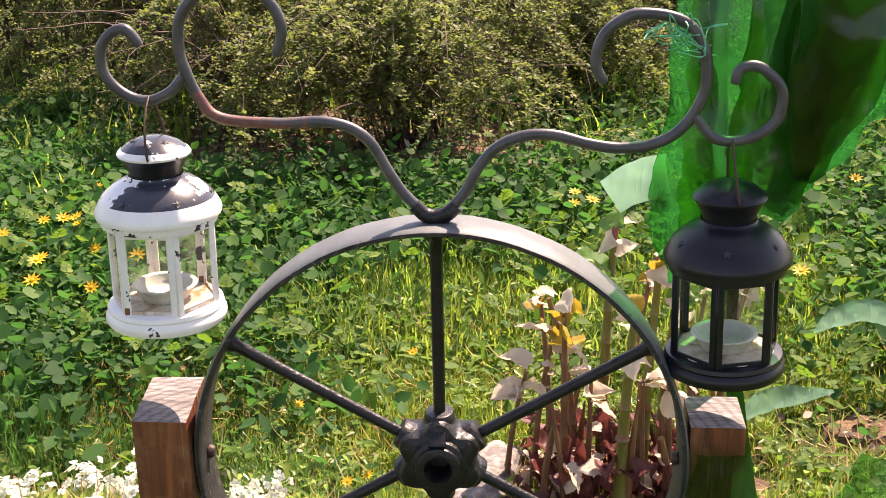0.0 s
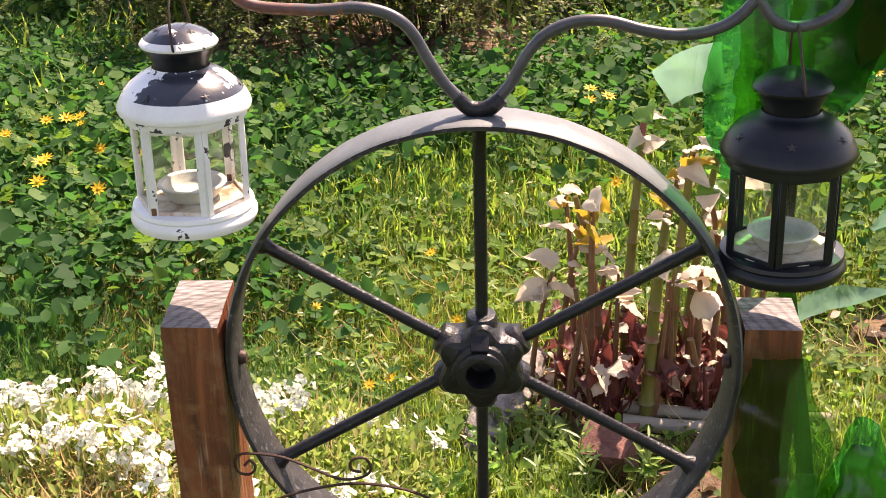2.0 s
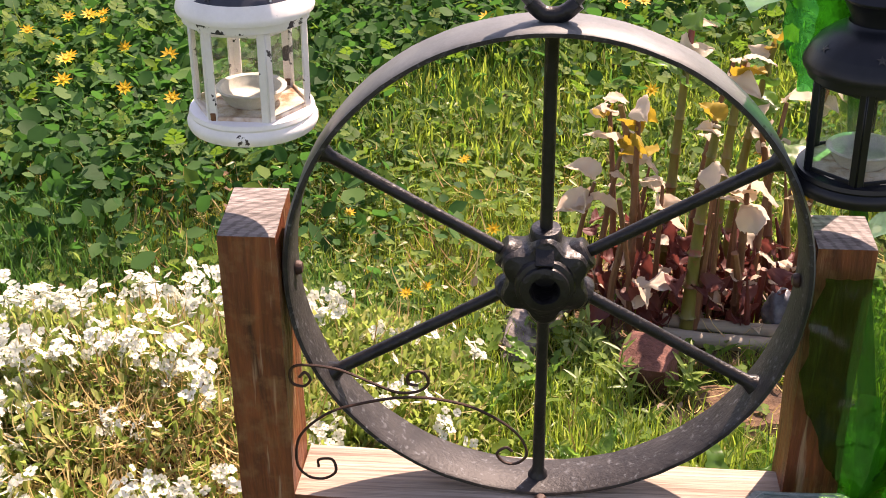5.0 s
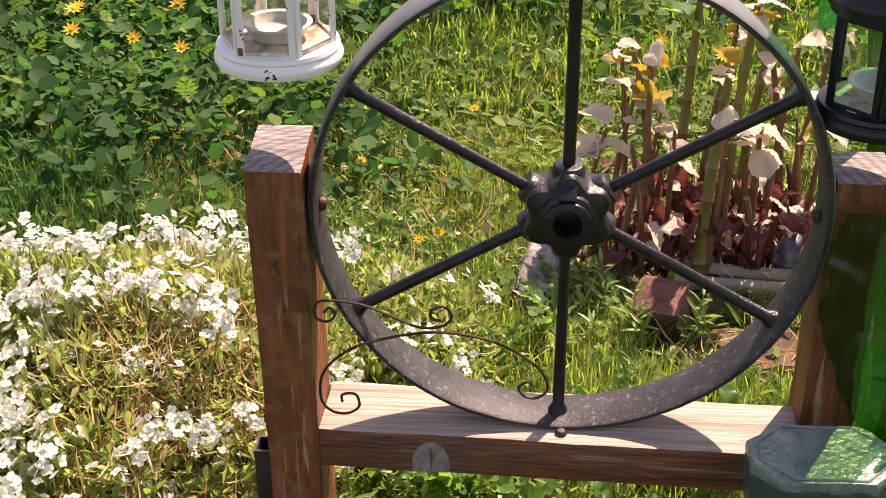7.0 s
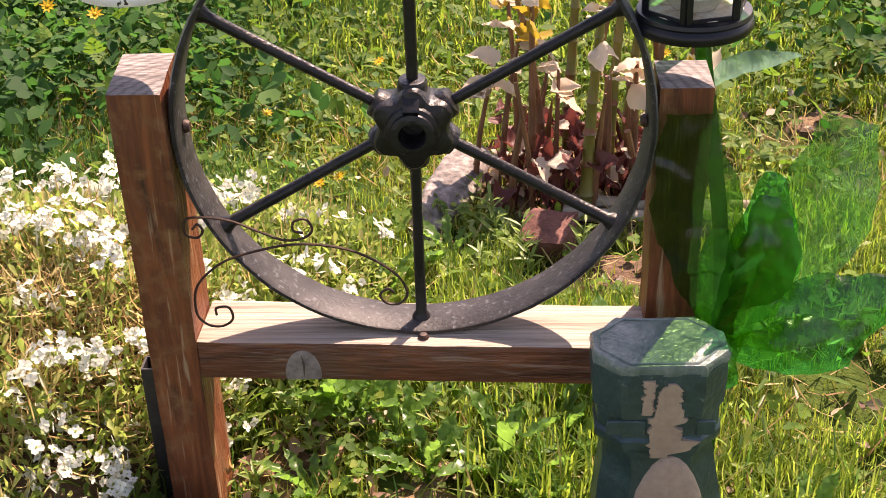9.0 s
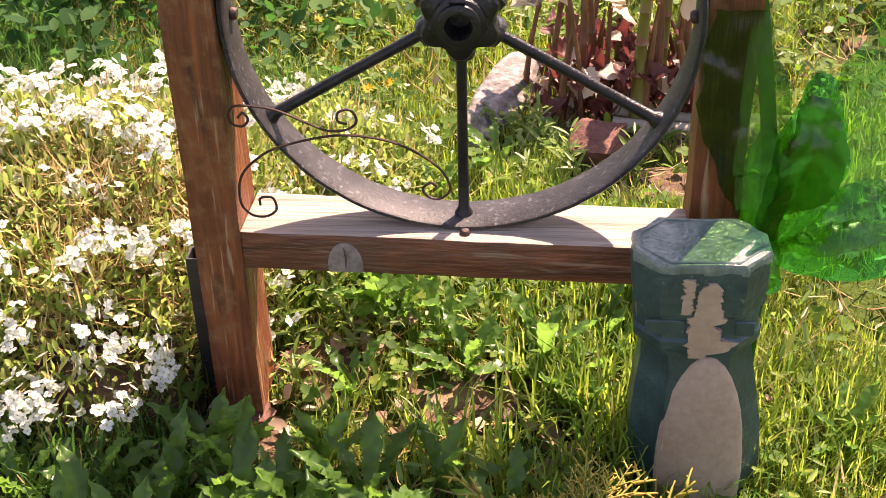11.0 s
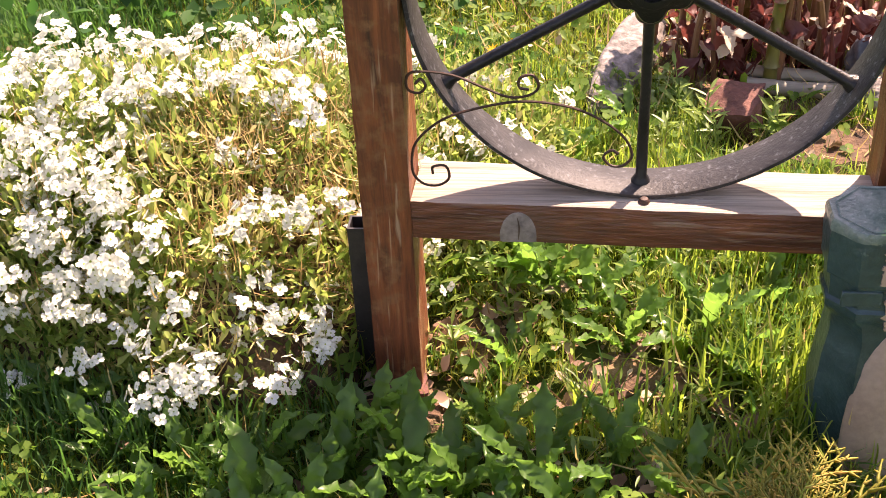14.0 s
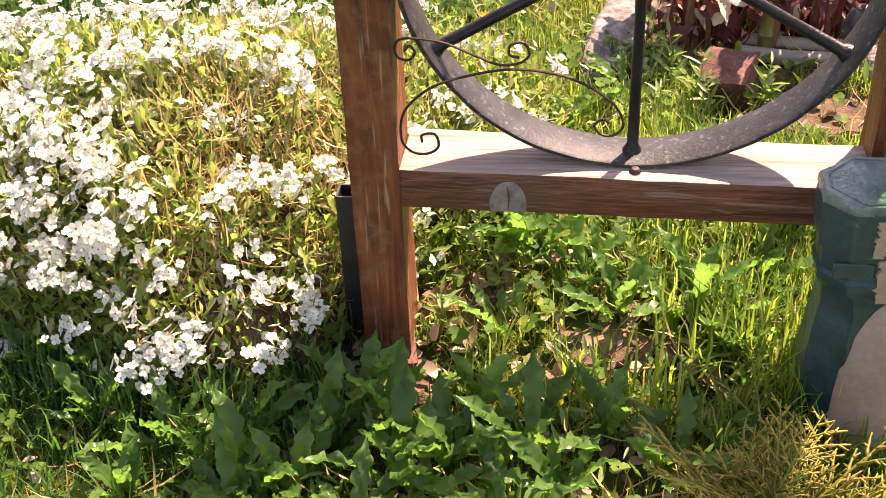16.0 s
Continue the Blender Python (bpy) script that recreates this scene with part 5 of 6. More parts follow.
def twine():
    bm = bmesh.new()
    r = random.Random(4)
    for j in range(7):
        c = Vector((0.222 + 0.006 * j - 0.02, 0.0, 0.892 - 0.002 * j))
        pts = []
        for k in range(7):
            pts.append(c + Vector((r.uniform(-0.02, 0.02), r.uniform(-0.012, 0.02), r.uniform(-0.016, 0.016))) - palm_o)
        tube(bm, curve_points(pts, 5), 0.0007, 4)
    part("twine", bm, TWINE, palm, "tangled green twine knot")


twine()

# ---------------------------------------------------------------- black tube stake behind the post
stake = bmesh.new()
for s, z0, z1 in ((0.0135, -0.08, 0.160), (0.0110, 0.160, 0.02)):
    a = [stake.verts.new((x * s, y * s, z0 - G)) for x, y in ((-1, -1), (1, -1), (1, 1), (-1, 1))]
    b = [stake.verts.new((x * s, y * s, z1 - G)) for x, y in ((-1, -1), (1, -1), (1, 1), (-1, 1))]
    for k in range(4):
        stake.faces.new((a[k], a[(k + 1) % 4], b[(k + 1) % 4], b[k]))
vs = list(stake.verts)
for k in range(4):
    stake.faces.new((vs[4 + k], vs[4 + (k + 1) % 4], vs[8 + (k + 1) % 4], vs[8 + k]))
tube_ob = part("metal_tube", stake, BLACK_PLASTIC)
tube_ob.location = (-0.3105, 0.022, G)
tagged(tube_ob, "black square metal tube with open top standing behind the post", "metal tube")

# ---------------------------------------------------------------- arabis cushion with white flowers
arabis = thing("flower_cushion", "white flowering rock cress cushion with yellowed stems", "flowers", at=(-0.60, 0.25, G))
A0 = np.array([-0.60, 0.25, G])


def on_mound(n, low=0.0, high=1.0):
    out = []
    while sum(len(o) for o in out) < n:
        x, y = rng.uniform(-1.02, -0.06, n), rng.uniform(-0.20, 0.70, n)
        hh = mound(x, y)
        ok = hh > 0.02
        z = rise(x, y) + hh * rng.uniform(low, high, n)
        out.append(np.stack([x, y, z], -1)[ok])
    return np.concatenate(out)[:n]


core = bmesh.new()
cx_, cy_ = np.meshgrid(np.linspace(-1.03, -0.05, 60), np.linspace(-0.22, 0.72, 60))
hh = mound(cx_, cy_)
cvs = [[core.verts.new(Vector((cx_[j, i], cy_[j, i], float(rise(cx_[j, i], cy_[j, i])) + hh[j, i] * 0.72 - 0.02)) - Vector(A0)) for i in range(60)] for j in range(60)]
for j in range(59):
    for i in range(59):
        if hh[j, i] > 0 or hh[j + 1, i + 1] > 0:
            core.faces.new((cvs[j][i], cvs[j][i + 1], cvs[j + 1][i + 1], cvs[j + 1][i]))
bmesh.ops.delete(core, geom=[v for v in core.verts if not v.link_faces], context="VERTS")
wobble(core, 0.02, 14, 5)
part("matted_core", core, LITTER, arabis, "dark matted litter")
q = on_mound(52000, 0.62, 1.10)
n = len(q)
bare_top = np.exp(-((q[:, 0] + 0.45) / 0.14) ** 2 - ((q[:, 1] - 0.12) / 0.20) ** 2)
low_front = np.exp(-((q[:, 0] + 0.40) / 0.13) ** 2 - ((q[:, 1] + 0.06) / 0.10) ** 2)
q = q[rng.random(n) > np.maximum(0.74 * bare_top, 0.85 * low_front) + 0.55 * np.clip(1.5 * patchy(q[:, 0], q[:, 1], 21.0, 4) - 0.6, 0, 1) * (0.3 + 0.7 * bare_top)]
n = len(q)
o = new("foliage", scatter("foliage", SPOON, q - A0, rng.uniform(0.011, 0.029, n), rng.uniform(0, 6.3, n), rng.normal(0.7, 0.6, n), ARABIS))
o.parent = arabis
tagged(o, kind="stuff")
q = on_mound(15000, 0.72, 1.08)
q = q[rng.random(len(q)) > 0.9 * np.exp(-((q[:, 0] + 0.38) / 0.13) ** 2 - ((q[:, 1] + 0.07) / 0.10) ** 2)]
q = q[rng.random(len(q)) < 0.14 + 0.86 * np.exp(-((q[:, 0] + 0.44) / 0.20) ** 2 - ((q[:, 1] - 0.14) / 0.26) ** 2)]
n = len(q)
o = new("dry_straw", scatter("dry_straw", THREAD, q - A0, rng.uniform(0.02, 0.062, n), rng.uniform(0, 6.3, n), rng.normal(1.35, 0.55, n), STRAW))
o.parent = arabis
tagged(o, kind="stuff")


def flower_head(seed):
    """A loose head of four-petalled flowers on a stalk; the origin is at the stalk's foot."""
    r = np.random.default_rng(seed)
    v, f = [], []
    for _ in range(int(r.integers(10, 18))):
        c = Vector((r.normal(0, 0.0125), r.normal(0, 0.0125), 0.06 + r.normal(0, 0.010)))
        rot = Euler((r.normal(-0.2, 0.5), r.normal(0, 0.5), r.uniform(0, 6.3))).to_matrix()
        s = r.uniform(0.0048, 0.0072)
        o = len(v)
        v += [c + rot @ Vector((dx * s, dy * s, 0.16 * s)) for dx, dy in ((0.2, 0), (0, 0.2), (-0.2, 0), (0, -0.2))]
        f.append((o, o + 1, o + 2, o + 3))
        for k in range(4):
            a = k * math.pi / 2
            o = len(v)
            for x, y, z in ((0.08, 0.0, 0), (0.55, 0.45, 0.22), (0.45, 0.95, 0.20), (-0.05, 1.05, 0.12), (-0.45, 0.80, 0.22), (-0.35, 0.35, 0.18)):
                x2, y2 = x * math.cos(a) - y * math.sin(a), x * math.sin(a) + y * math.cos(a)
                v.append(c + rot @ Vector((x2 * s, y2 * s, z * s)))
            f += [(o, o + 1, o + 2, o + 3), (o, o + 3, o + 4, o + 5)]
    me = bpy.data.meshes.new("flower_head")
    me.from_pydata(v, [], f)
    me.materials.append(PETAL)
    me.materials.append(ARABIS)
    for pl in me.polygons:
        if pl.index % 9 == 0:
            pl.material_index = 1
    return me


heads = [flower_head(i) for i in range(6)]
cand = on_mound(2000, 0.92, 1.0)
wgt = np.clip(1.3 * np.hypot((cand[:, 0] + 0.44) / 0.4, (cand[:, 1] - 0.21) / 0.36) - 0.22, 0.15, 0.62)
wgt = 0.80 * np.where(cand[:, 0] > -0.30, 0.22, wgt) * np.where(cand[:, 1] > 0.38, 0.30, 1.0) * (0.25 + 0.95 * patchy(cand[:, 0], cand[:, 1], 19.0, 2))
wgt = wgt * (cand[:, 1] > -0.115) * np.where((cand[:, 0] > -0.37) & (cand[:, 1] < 0.03), 0.2, 1)
cand = cand[rng.random(len(cand)) < wgt]
stalks = bmesh.new()
for k, (x, y, z) in enumerate(cand[:300]):
    o = new("flower_head", heads[k % 6])
    o.parent = arabis
    out = Vector((x + 0.60, y - 0.25, 0))
    rot = Euler((-out.y * 1.1 + rng.normal(0, 0.45) + 0.3, out.x * 0.9 + rng.normal(0, 0.45), rng.uniform(0, 6.3)))
    o.location, o.rotation_euler = Vector((x, y, z + rng.uniform(-0.045, 0.012))) - Vector(A0), rot
    s = rng.uniform(0.8, 1.35)
    o.scale = (s, s, s)
    tip = rot.to_matrix() @ Vector((0, 0, 0.055 * s))
    tube(stalks, [o.location - Vector((0, 0, 0.02)), o.location + tip * 0.5, o.location + tip], 0.0011, 4, False)
tagged(part("stalk_mass", stalks, ARABIS, arabis), kind="stuff")

# ---------------------------------------------------------------- yellow flowers in the lawn
def yellow_flower():
    t = thing("yellow_flower", "small yellow star-shaped flower on a thin stem", "flower", "yellow lawn flowers")
    v, f = [], []
    for k in range(9):
        a = 2 * math.pi * k / 9
        o = len(v)
        for x, y, z in ((0, 0.05, 0), (0.16, 0.5, 0.1), (0, 1, 0.16), (-0.16, 0.5, 0.1)):
            v.append(((x * math.cos(a) - y * math.sin(a)) * 0.020, (x * math.sin(a) + y * math.cos(a)) * 0.020, 0.11 + z * 0.020))
        f.append((o, o + 1, o + 2, o + 3))
    me = bpy.data.meshes.new("petals")
    me.from_pydata(v, [], f)
    me.materials.append(YELLOW)
    new("petals", me).parent = t
    part("stem", tube(bmesh.new(), [(0.004, 0, 0), (0.002, 0, 0.06), (0, 0, 0.109)], 0.0012, 5), DANDELION, t)
    part("centre", lathe([(0, 0.1145), (0.004, 0.113), (0.005, 0.1105), (0, 0.109)], 8), YELLOW, t)
    return t


yf = yellow_flower()
spots = [(-1.14, 2.03), (-1.06, 2.01), (-0.965, 1.86), (-1.14, 1.83), (-1.23, 1.90), (-0.854, 1.80), (-0.80, 1.54), (-1.07, 1.64), (-0.894, 1.59), (-0.346, 1.02), (-0.12, 1.264), (-0.059, 1.01),
         (-0.162, 0.767), (0.172, 2.30), (0.454, 1.294), (0.235, 2.13), (-1.17, 2.41), (-1.12, 2.08), (-1.05, 1.70), (-1.04, 2.0), (-0.215, -0.24)]
rr = random.Random(3)
spots += [(rr.uniform(-1.4, -0.8), rr.uniform(1.5, 2.4)) for _ in range(3)] + [(rr.uniform(0.5, 1.3), rr.uniform(1.3, 2.6)) for _ in range(6)] + [(rr.uniform(-0.5, 0.5), rr.uniform(0.7, 2.3)) for _ in range(8)]
for k, (x, y) in enumerate(spots):
    m = Matrix.Translation((x, y, float(rise(x, y)))) @ Euler((rr.uniform(0.2, 0.7), rr.uniform(-0.3, 0.3), 0)).to_matrix().to_4x4()
    s = rr.uniform(0.75, 1.15) if y > 1.4 else rr.uniform(0.5, 0.75) if y > 0 else 0.4
    if k == 0:
        yf.matrix_basis = m @ Matrix.Diagonal((s, s, s, 1))
    else:
        c = copy_thing(yf, m)
        c.scale = (s, s, s)

# ---------------------------------------------------------------- knotweed bed
def big_leaf(length, width, droop, fold, seed, cup=0.0):
    """A broad leaf along +y with a sunk midrib and a wavy edge."""
    bm = bmesh.new()
    rows = []
    for i in range(15):
        f = i / 14
        wd = width * 0.56 * math.sin(math.pi * min(1, 0.10 + 0.90 * f ** 0.8)) ** 0.62 * (1 if f < 0.6 else 1 - ((f - 0.6) / 0.4) ** 2 * 0.55) + 0.0005
        row = []
        for k in range(-3, 4):
            u = k / 3
            z = -droop * f * f * length + fold * abs(u) * wd + cup * u * u * wd + 0.10 * wd * math.sin(f * 34 - abs(u) * 5 + seed) * abs(u) + 0.16 * wd * math.sin(f * 7 + u * 3 + seed)
            row.append(bm.verts.new(Vector((u * wd, f * length * (1 - 0.2 * droop), z)) + noise.noise_vector(Vector((u * 2 + seed, f * 4, seed))) * width * 0.10 + noise.noise_vector(Vector((u * 5, f * 9, seed + 3))) * width * 0.04))
        rows.append(row)
    for a, b in zip(rows, rows[1:]):
        for k in range(6):
            bm.faces.new((a[k], a[k + 1], b[k + 1], b[k]))
    return bm


def mesh_of(bm, name, mat):
    me = bpy.data.meshes.new(name)
    bm.to_mesh(me)
    bm.free()
    me.materials.append(mat)
    me.polygons.foreach_set("use_smooth", [True] * len(me.polygons))
    return me


PINKS = [mesh_of(big_leaf(0.066, 0.042, 0.5, 0.10, s, 0.75 - 0.5 * (s % 4)), "leaf", PINK_LEAF) for s in (0, 1, 2, 3, 11, 12, 13, 14)]
YOUNGS = [mesh_of(big_leaf(0.06, 0.04, 0.2, 0.8, s + 9), "leaf", YOUNG_LEAF) for s in range(2)]
GREENS = [mesh_of(big_leaf(0.09, 0.07, 0.4, 0.2, s + 5), "leaf", DANDELION) for s in range(2)]
kr = random.Random(12)


def knotweed(x, y, top, r, lean, leaf_n):
    t = thing("knotweed_stalk", "jointed olive and red knotweed stalk with pinkish curled leaves", "plant", "knotweed stalks", (x, y, float(rise(x, y))))
    h_ = top - G
    pts, rad = [], []
    joints = max(3, int(h_ / 0.055))
    for j in range(joints):
        for f, g in ((0.0, 1.0), (0.06, 1.25), (0.14, 1.0), (0.9, 0.95)):
            z = (j + f) / joints
            pts.append(Vector((lean[0] * z * z, lean[1] * z * z, z * h_)))
            rad.append(r * g * (1 - 0.5 * z))
    part("stalk", tube(bmesh.new(), pts, rad, 10), STALK if r > 0.0095 else RED_STALK, t)
    for k in range(leaf_n):
        f = kr.uniform(0.75, 1.0) if k else 1.0
        src = kr.choice(PINKS) if kr.random() < 0.68 else kr.choice(YOUNGS + GREENS[:1])
        o = new("leaf", src)
        o.parent = t
        o.location = (lean[0] * f * f, lean[1] * f * f, f * h_)
        o.rotation_euler = (kr.uniform(-0.3, 1.1), kr.uniform(-0.9, 0.9), kr.uniform(0, 6.3))
        s = kr.uniform(0.45, 1.05)
        o.scale = (s, s, s)


for x, y, top, r in ((0.150, 0.76, 0.35, 0.008), (0.236, 0.69, 0.36, 0.0125), (0.172, 0.83, 0.33, 0.009), (0.282, 0.80, 0.42, 0.011), (0.055, 0.78, 0.21, 0.006), (0.10, 0.80, 0.26, 0.007), (0.316, 0.73, 0.26, 0.009),
                     (0.318, 0.88, 0.42, 0.010), (0.384, 0.86, 0.32, 0.009), (0.219, 0.90, 0.44, 0.011), (0.43, 0.98, 0.30, 0.008), (0.13, 0.88, 0.30, 0.007), (0.35, 0.80, 0.34, 0.007), (0.26, 0.92, 0.36, 0.008), (0.19, 0.76, 0.22, 0.006), (0.41, 0.78, 0.22, 0.007)):
    knotweed(x, y, top, r, (kr.uniform(-0.06, 0.06), kr.uniform(-0.03, 0.03)), 5)


def red_clump():
    t = thing("red_shoots", "dark red young knotweed shoots and dry husks", "plant", at=(0.25, 0.76, G))
    for k in range(44):
        x, y = kr.uniform(-0.16, 0.17), kr.uniform(-0.08, 0.16)
        h_ = kr.uniform(0.03, 0.14) if k % 4 else kr.uniform(0.14, 0.25)
        l = (kr.uniform(-0.03, 0.03), kr.uniform(-0.03, 0.02))
        r = kr.uniform(0.004, 0.009)
        part("shoot", tube(bmesh.new(), [(x, y, 0), (x + l[0] * 0.3, y + l[1] * 0.3, h_ * 0.5), (x + l[0], y + l[1], h_)], [r, r * 0.9, r * (0.2 if k % 3 else 0.8)], 7), RED_SHOOT if k % 4 else RED_STALK, t)
    reds = [mesh_of(big_leaf(0.05, 0.045, 0.6, 0.5, s + 20, 0.4), "leaf", RED_SHOOT) for s in range(3)]
    for k in range(190):
        o = new("leaf", kr.choice(reds) if k % 5 else kr.choice(PINKS))
        o.parent = t
        o.location = (kr.uniform(-0.17, 0.18), kr.uniform(-0.09, 0.17), kr.uniform(0.01, 0.11))
        o.rotation_euler = (kr.uniform(-0.6, 0.9), kr.uniform(-0.6, 0.6), kr.uniform(0, 6.3))
        s = kr.uniform(0.35, 0.85)
        o.scale = (s, s, s)


red_clump()

bb = box((0.074, 0.085, 0.064), 0.006, 2)
bmesh.ops.subdivide_edges(bb, edges=[e for e in bb.edges if e.calc_length() > 0.05], cuts=4, use_grid_fill=True)
wobble(bb, 0.013, 20, 7)
wobble(bb, 0.004, 60, 2)
brick = tagged(part("brick", bb, BRICK), "broken red brick lying in the grass beside the bed", "brick")
brick.matrix_basis = pose(0.172, 0.585, -0.010, 7, -9, -17)


fb_ = box((0.05, 0.035, 0.03), 0.004, 2)
wobble(fb_, 0.006, 35, 3)
frag = tagged(part("brick_fragment", fb_, BRICK), "small broken piece of red brick under the post", "brick")
frag.matrix_basis = pose(-0.262, -0.030, -0.046, 4, 3, 20)


def rock(name, label, size, at, turn, mat, seed):
    bm = bmesh.new()
    bmesh.ops.create_icosphere(bm, subdivisions=4, radius=1)
    for v in bm.verts:
        d = v.co.normalized()
        v.co = d * (1 + 0.22 * noise.noise(d * 1.6 + Vector((seed, 0, 0))) + 0.06 * noise.noise(d * 6 + Vector((0, seed, 0))))
        v.co = Vector((v.co.x * size[0], v.co.y * size[1], v.co.z * size[2]))
    ob = tagged(part(name, bm, mat), label, "stone")
    ob.matrix_basis = pose(*at, *turn)
    return ob


rock("stone", "flat grey weathered stone leaning in the grass", (0.046, 0.145, 0.024), (0.012, 0.75, -0.006), (7, 12, -20), STONE, 3)
rock("round_stone", "smooth dark blue-grey stone in the bed", (0.026, 0.03, 0.038), (0.385, 0.72, 0.012), (0, 0, 20), BLUE_STONE, 8)
rock("stone", "grey stone half sunk in the soil", (0.05, 0.045, 0.03), (0.42, 0.64, -0.01), (0, 0, 50), STONE, 5)
for k, (y, z, r) in enumerate(((0.665, -0.012, 0.013), (0.690, 0.0, 0.011))):
    pb = tube(bmesh.new(), curve_points([(0.20, y + 0.015, z), (0.32, y, z - 0.004), (0.55, y - 0.01, z - 0.006)], 6), r, 10)
    wobble(pb, 0.002, 30, k)
    tagged(part("edging_pole", pb, POLE), "weathered grey wooden pole edging the bed", "pole", "edging poles")

# ---------------------------------------------------------------- foreground plants
def lobed_leaf(length, seed):
    bm = bmesh.new()
    rows = []
    r = random.Random(seed)
    steps = 24
    for i in range(steps + 1):
        f = i / steps
        wd = length * 0.105 * (0.15 + f ** 0.8) * (1 if f < 0.8 else max(0.05, (1 - f) / 0.2)) * (0.58 + 0.42 * abs(math.sin(math.pi * 6.2 * f ** 0.9 + 0.3 * seed)) + 0.16 * r.random())
        lift = 0.42 * f - 0.42 * f * f
        rows.append([bm.verts.new((u * wd, f * length, lift * length + abs(u) * wd * 0.35 + 0.004 * r.uniform(-1, 1))) for u in (-1, -0.5, 0, 0.5, 1)])
    for a, b in zip(rows, rows[1:]):
        for k in range(4):
            bm.faces.new((a[k], a[k + 1], b[k + 1], b[k]))
    return mesh_of(bm, "leaf", DANDELION)


LOBED = [lobed_leaf(0.098, s) for s in range(4)]
dr = random.Random(21)
for x, y, s in ((-0.25, -0.16, 1.0), (-0.18, -0.20, 0.95), (-0.10, -0.19, 1.0), (-0.32, -0.22, 0.8), (-0.02, -0.16, 0.9), (0.05, -0.21, 0.9), (-0.04, 0.12, 0.9), (0.12, 0.02, 0.8), (0.16, 0.10, 0.9),
                (-0.40, -0.27, 0.8), (-0.14, 0.02, 0.8), (-0.52, -0.26, 0.8), (-0.07, 0.42, 0.8), (0.02, 0.55, 0.8), (0.44, -0.05, 0.8), (-0.21, -0.25, 1.0), (-0.14, -0.26, 0.9), (-0.29, -0.11, 0.9), (-0.06, -0.24, 0.9), (0.0, 0.05, 0.8), (-0.16, -0.12, 0.9), (-0.45, -0.20, 0.7), (0.08, 0.30, 0.8), (-0.24, -0.23, 1.1), (-0.31, -0.17, 1.0), (-0.12, -0.31, 1.0), (-0.27, -0.30, 1.0), (-0.35, -0.25, 0.9), (-0.41, -0.16, 0.9), (-0.49, -0.19, 0.9), (0.13, -0.02, 0.8), (-0.133, 0.187, 1.25), (-0.10, 0.16, 1.1), (0.09, 0.05, 1.1), (0.229, 0.204, 1.2), (-0.667, -0.06, 1.0), (-0.586, -0.15, 0.9), (-0.391, -0.252, 1.1), (0.30, 0.14, 0.9)):
    t = thing("dandelion_plant", "dandelion rosette of toothed green leaves in the grass", "plant", "dandelion rosettes", (x, y, float(rise(x, y))))
    for k in range(8):
        o = new("leaf", dr.choice(LOBED))
        o.parent = t
        o.rotation_euler = (dr.uniform(0.55, 1.3), dr.uniform(-0.3, 0.3), 2 * math.pi * k / 8 + dr.uniform(-0.3, 0.3))
        q = s * dr.uniform(0.8, 1.35)
        o.scale = (q, q, q)


def weed_sprig(x, y, height, seed):
    """An upright weed: a thin stem with slim leaves up its length."""
    t = thing("weed", "slender pale green weed with narrow pointed leaves", "plant", "slender weeds", (x, y, float(rise(x, y))))
    r = random.Random(seed)
    lean = Vector((r.uniform(-0.02, 0.02), r.uniform(-0.02, 0.01), height))
    part("stem", tube(bmesh.new(), [(0, 0, 0), lean * 0.5 + Vector((0.003, 0, 0)), lean], [0.0016, 0.0013, 0.0008], 6), LIGHT_COVER, t)
    for k in range(14):
        o = new("leaf", SLIM_LEAF)
        o.parent = t
        f = 0.15 + 0.85 * k / 13
        o.location = lean * f
        o.rotation_euler = (r.uniform(0.1, 0.9), r.uniform(-0.3, 0.3), 2.4 * k + r.uniform(-0.3, 0.3))
        q = r.uniform(0.028, 0.048) * (1.15 - 0.5 * f)
        o.scale = (q, q, q)


SLIM_LEAF = mesh_fast("leaf", np.array(SLIM[0]), [np.array([f for f in SLIM[1] if len(f) == k]) for k in (3, 4)], LIGHT_COVER)
for k, (x, y, h_) in enumerate(((0.115, 0.55, 0.085), (0.145, 0.51, 0.07), (0.205, 0.52, 0.09), (0.09, 0.60, 0.10), (0.235, 0.53, 0.06), (0.06, 0.50, 0.06), (-0.20, 0.20, 0.11), (-0.17, 0.16, 0.10), (-0.23, 0.11, 0.09), (-0.15, 0.10, 0.08), (-0.215, 0.03, 0.07))):
    weed_sprig(x, y, h_, k)


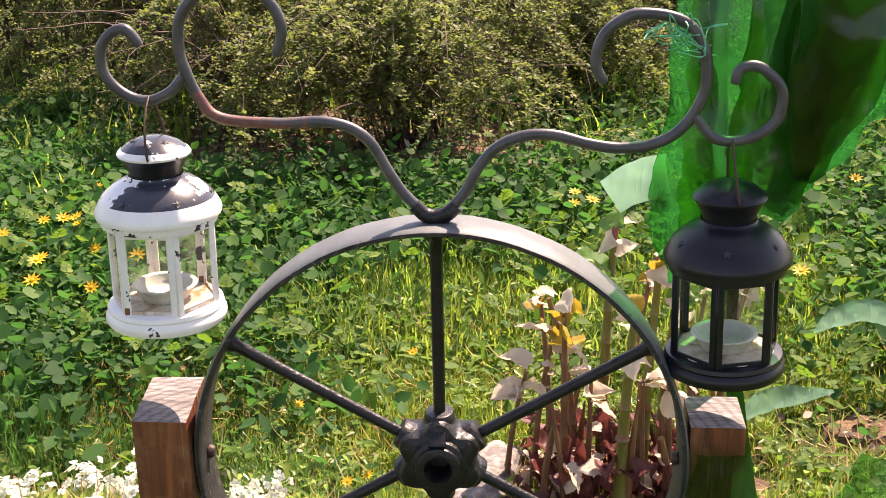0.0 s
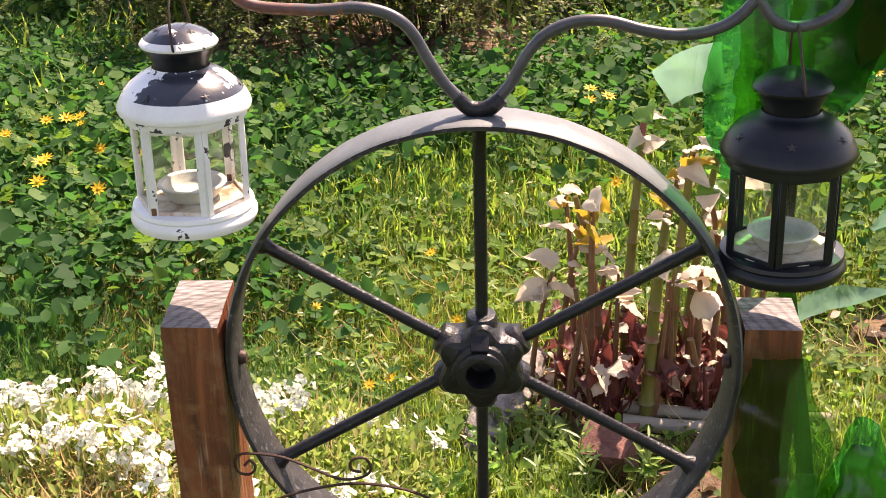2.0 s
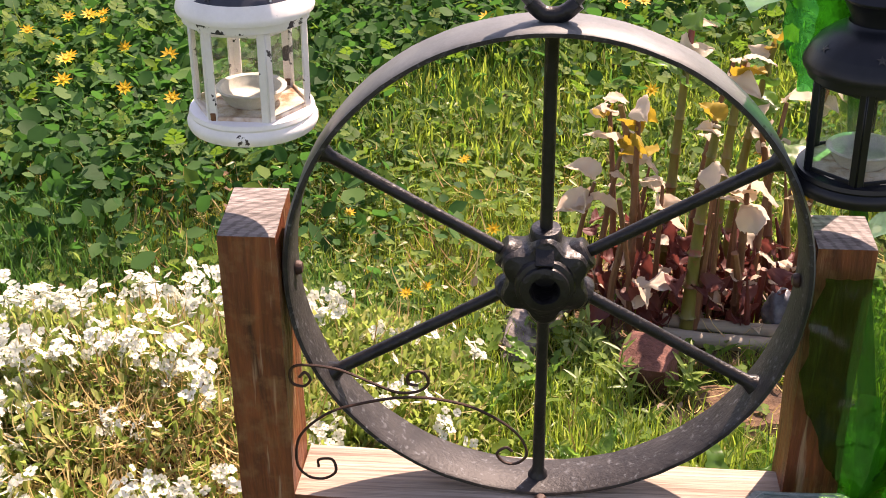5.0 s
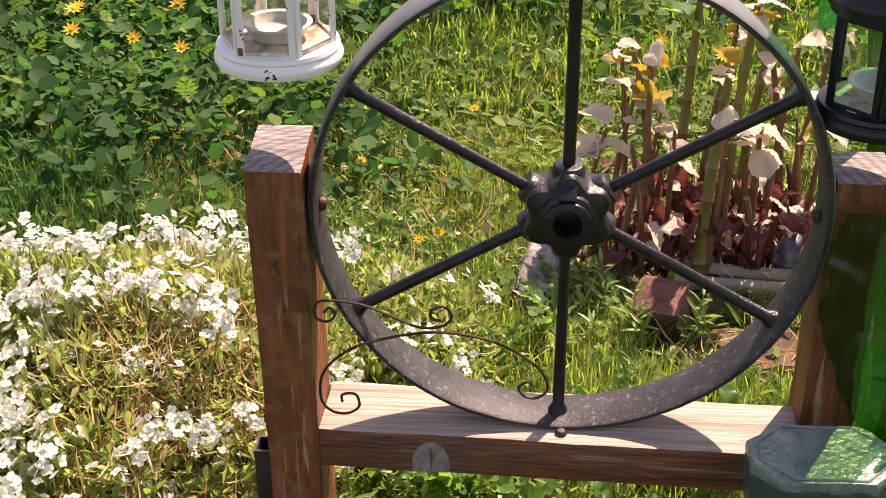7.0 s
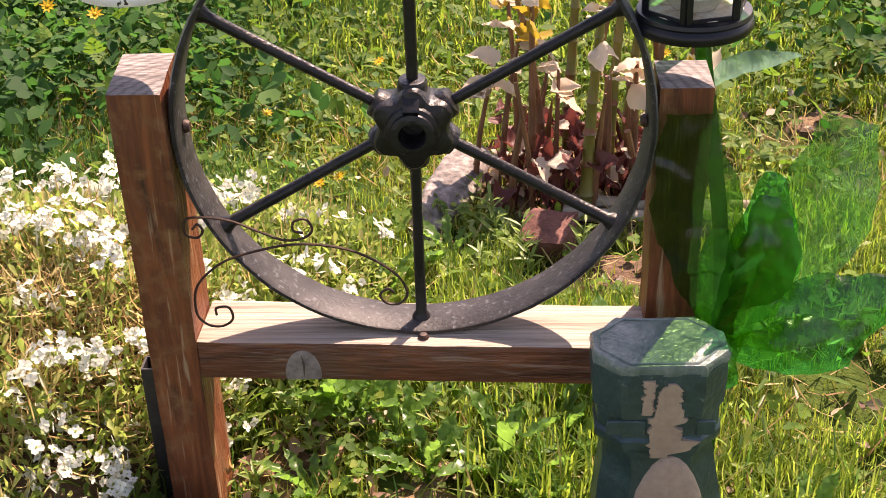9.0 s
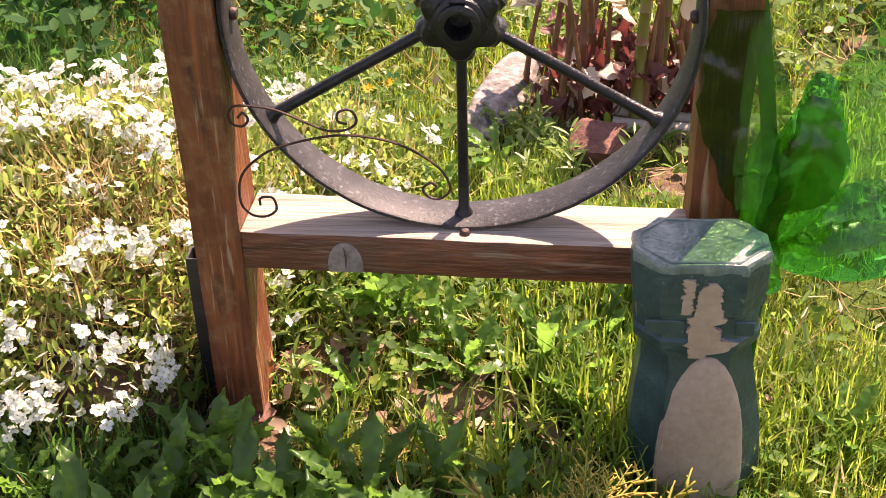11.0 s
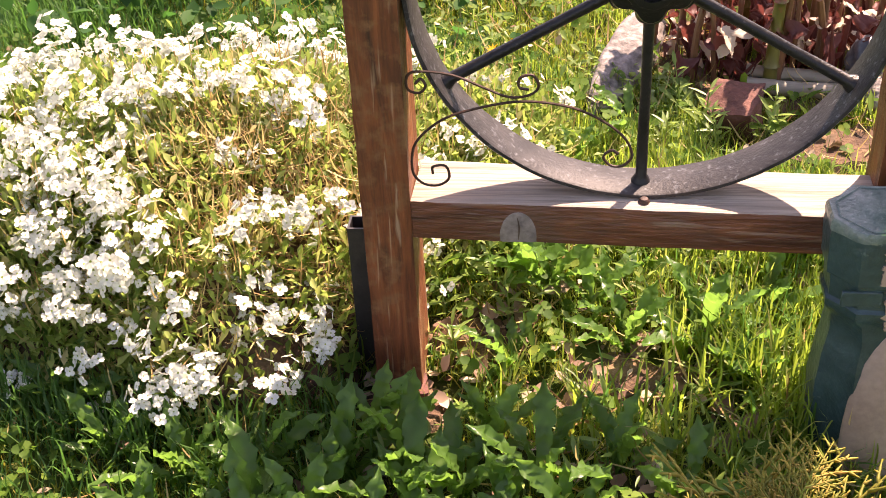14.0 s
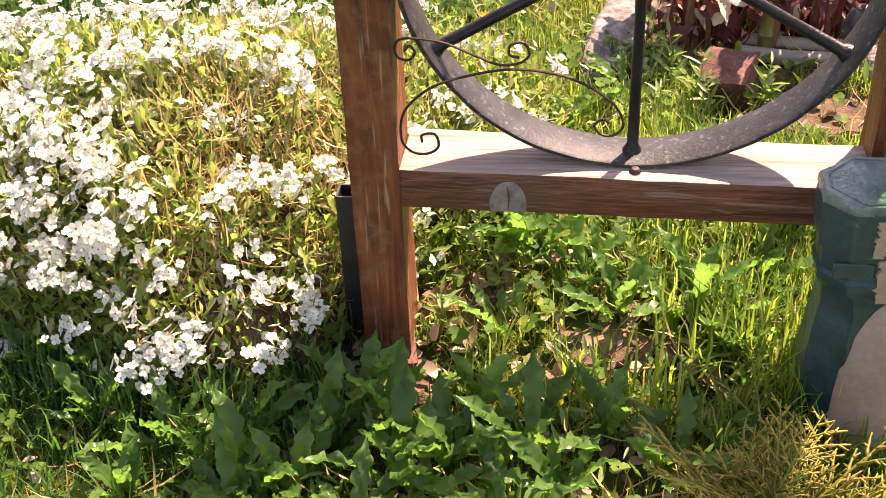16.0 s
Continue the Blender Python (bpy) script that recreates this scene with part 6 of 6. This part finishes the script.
def thuja_spray(seed, length):
    """A flat golden spray: a stem with alternate scaly side twigs."""
    r = random.Random(seed)
    bm = bmesh.new()

    def twig(p, d, l, w, depth):
        n = max(3, int(l / 0.006))
        pts = [p + d * l * k / n + Vector((0, 0, -0.10 * l * (k / n) ** 2)) for k in range(n + 1)]
        tube(bm, pts, [w * (1 - 0.6 * k / n) * (1.25 if k % 2 else 0.85) for k in range(n + 1)], 4)
        if depth:
            side = Vector((-d.y, d.x, 0)).normalized()
            m = max(2, int(l / 0.011))
            for k in range(1, m):
                f = k / m
                sgn = 1 if k % 2 else -1
                twig(pts[int(f * n)], (d * 0.75 + side * sgn * 0.75 + Vector((0, 0, r.uniform(-0.15, 0.15)))).normalized(), l * 0.42 * (1 - 0.6 * f) * r.uniform(0.8, 1.2), w * 0.9, depth - 1)

    twig(Vector((0, 0, 0)), Vector((0, 1, 0)), length, 0.0023, 2)
    return mesh_of(bm, "spray", THUJA)


SPRAYS = [thuja_spray(s, 0.14) for s in range(3)]
thuja = thing("thuja_shrub", "small golden yellow thuja with flat feathery sprays", "shrub", at=(0.125, -0.36, float(rise(0.125, -0.36))))
tr_ = random.Random(31)
part("trunk", tube(bmesh.new(), [(0, 0, 0), (0.004, 0, 0.06), (0, 0.01, 0.13)], [0.008, 0.006, 0.003], 8), TWIG, thuja)
for k in range(110):
    o = new("spray", tr_.choice(SPRAYS))
    o.parent = thuja
    hgt = tr_.uniform(0.01, 0.15)
    o.location = (tr_.uniform(-0.03, 0.03), tr_.uniform(-0.02, 0.03), hgt)
    o.rotation_euler = (tr_.uniform(0.1, 0.9), tr_.uniform(-0.9, 0.9), tr_.uniform(0, 6.3))
    s = tr_.uniform(0.45, 0.95)
    o.scale = (s, s, s)

DEADS = [mesh_of(big_leaf(0.045, 0.03, 0.3, 0.5, s + 40, 0.6), "dead_leaf", DEAD) for s in range(3)]
for k, (x, y) in enumerate(((-0.002, 0.124), (0.055, -0.011), (0.060, 0.004), (0.03, 0.10), (0.10, -0.03), (0.07, 0.0), (0.11, -0.10), (-0.20, 0.10), (-0.17, 0.15), (-0.36, -0.18), (-0.44, -0.22), (0.30, 0.50), (0.37, 0.45), (0.09, -0.06), (0.22, 0.45), (0.02, 0.07), (-0.23, 0.06), (-0.15, 0.05), (-0.19, 0.02), (-0.12, 0.12), (0.05, -0.04), (0.12, -0.08), (0.09, -0.12), (-0.08, -0.05), (0.01, -0.14))):
    o = new("dead_leaf", DEADS[k % 3])
    tagged(o, "curled brown dead leaf lying in the grass", "leaf", "dead leaves")
    o.matrix_basis = pose(x, y, float(rise(x, y)) + 0.014, dr.uniform(-12, 14), dr.uniform(-14, 14), dr.uniform(0, 360)) @ Matrix.Scale(dr.uniform(0.55, 1.1), 4)
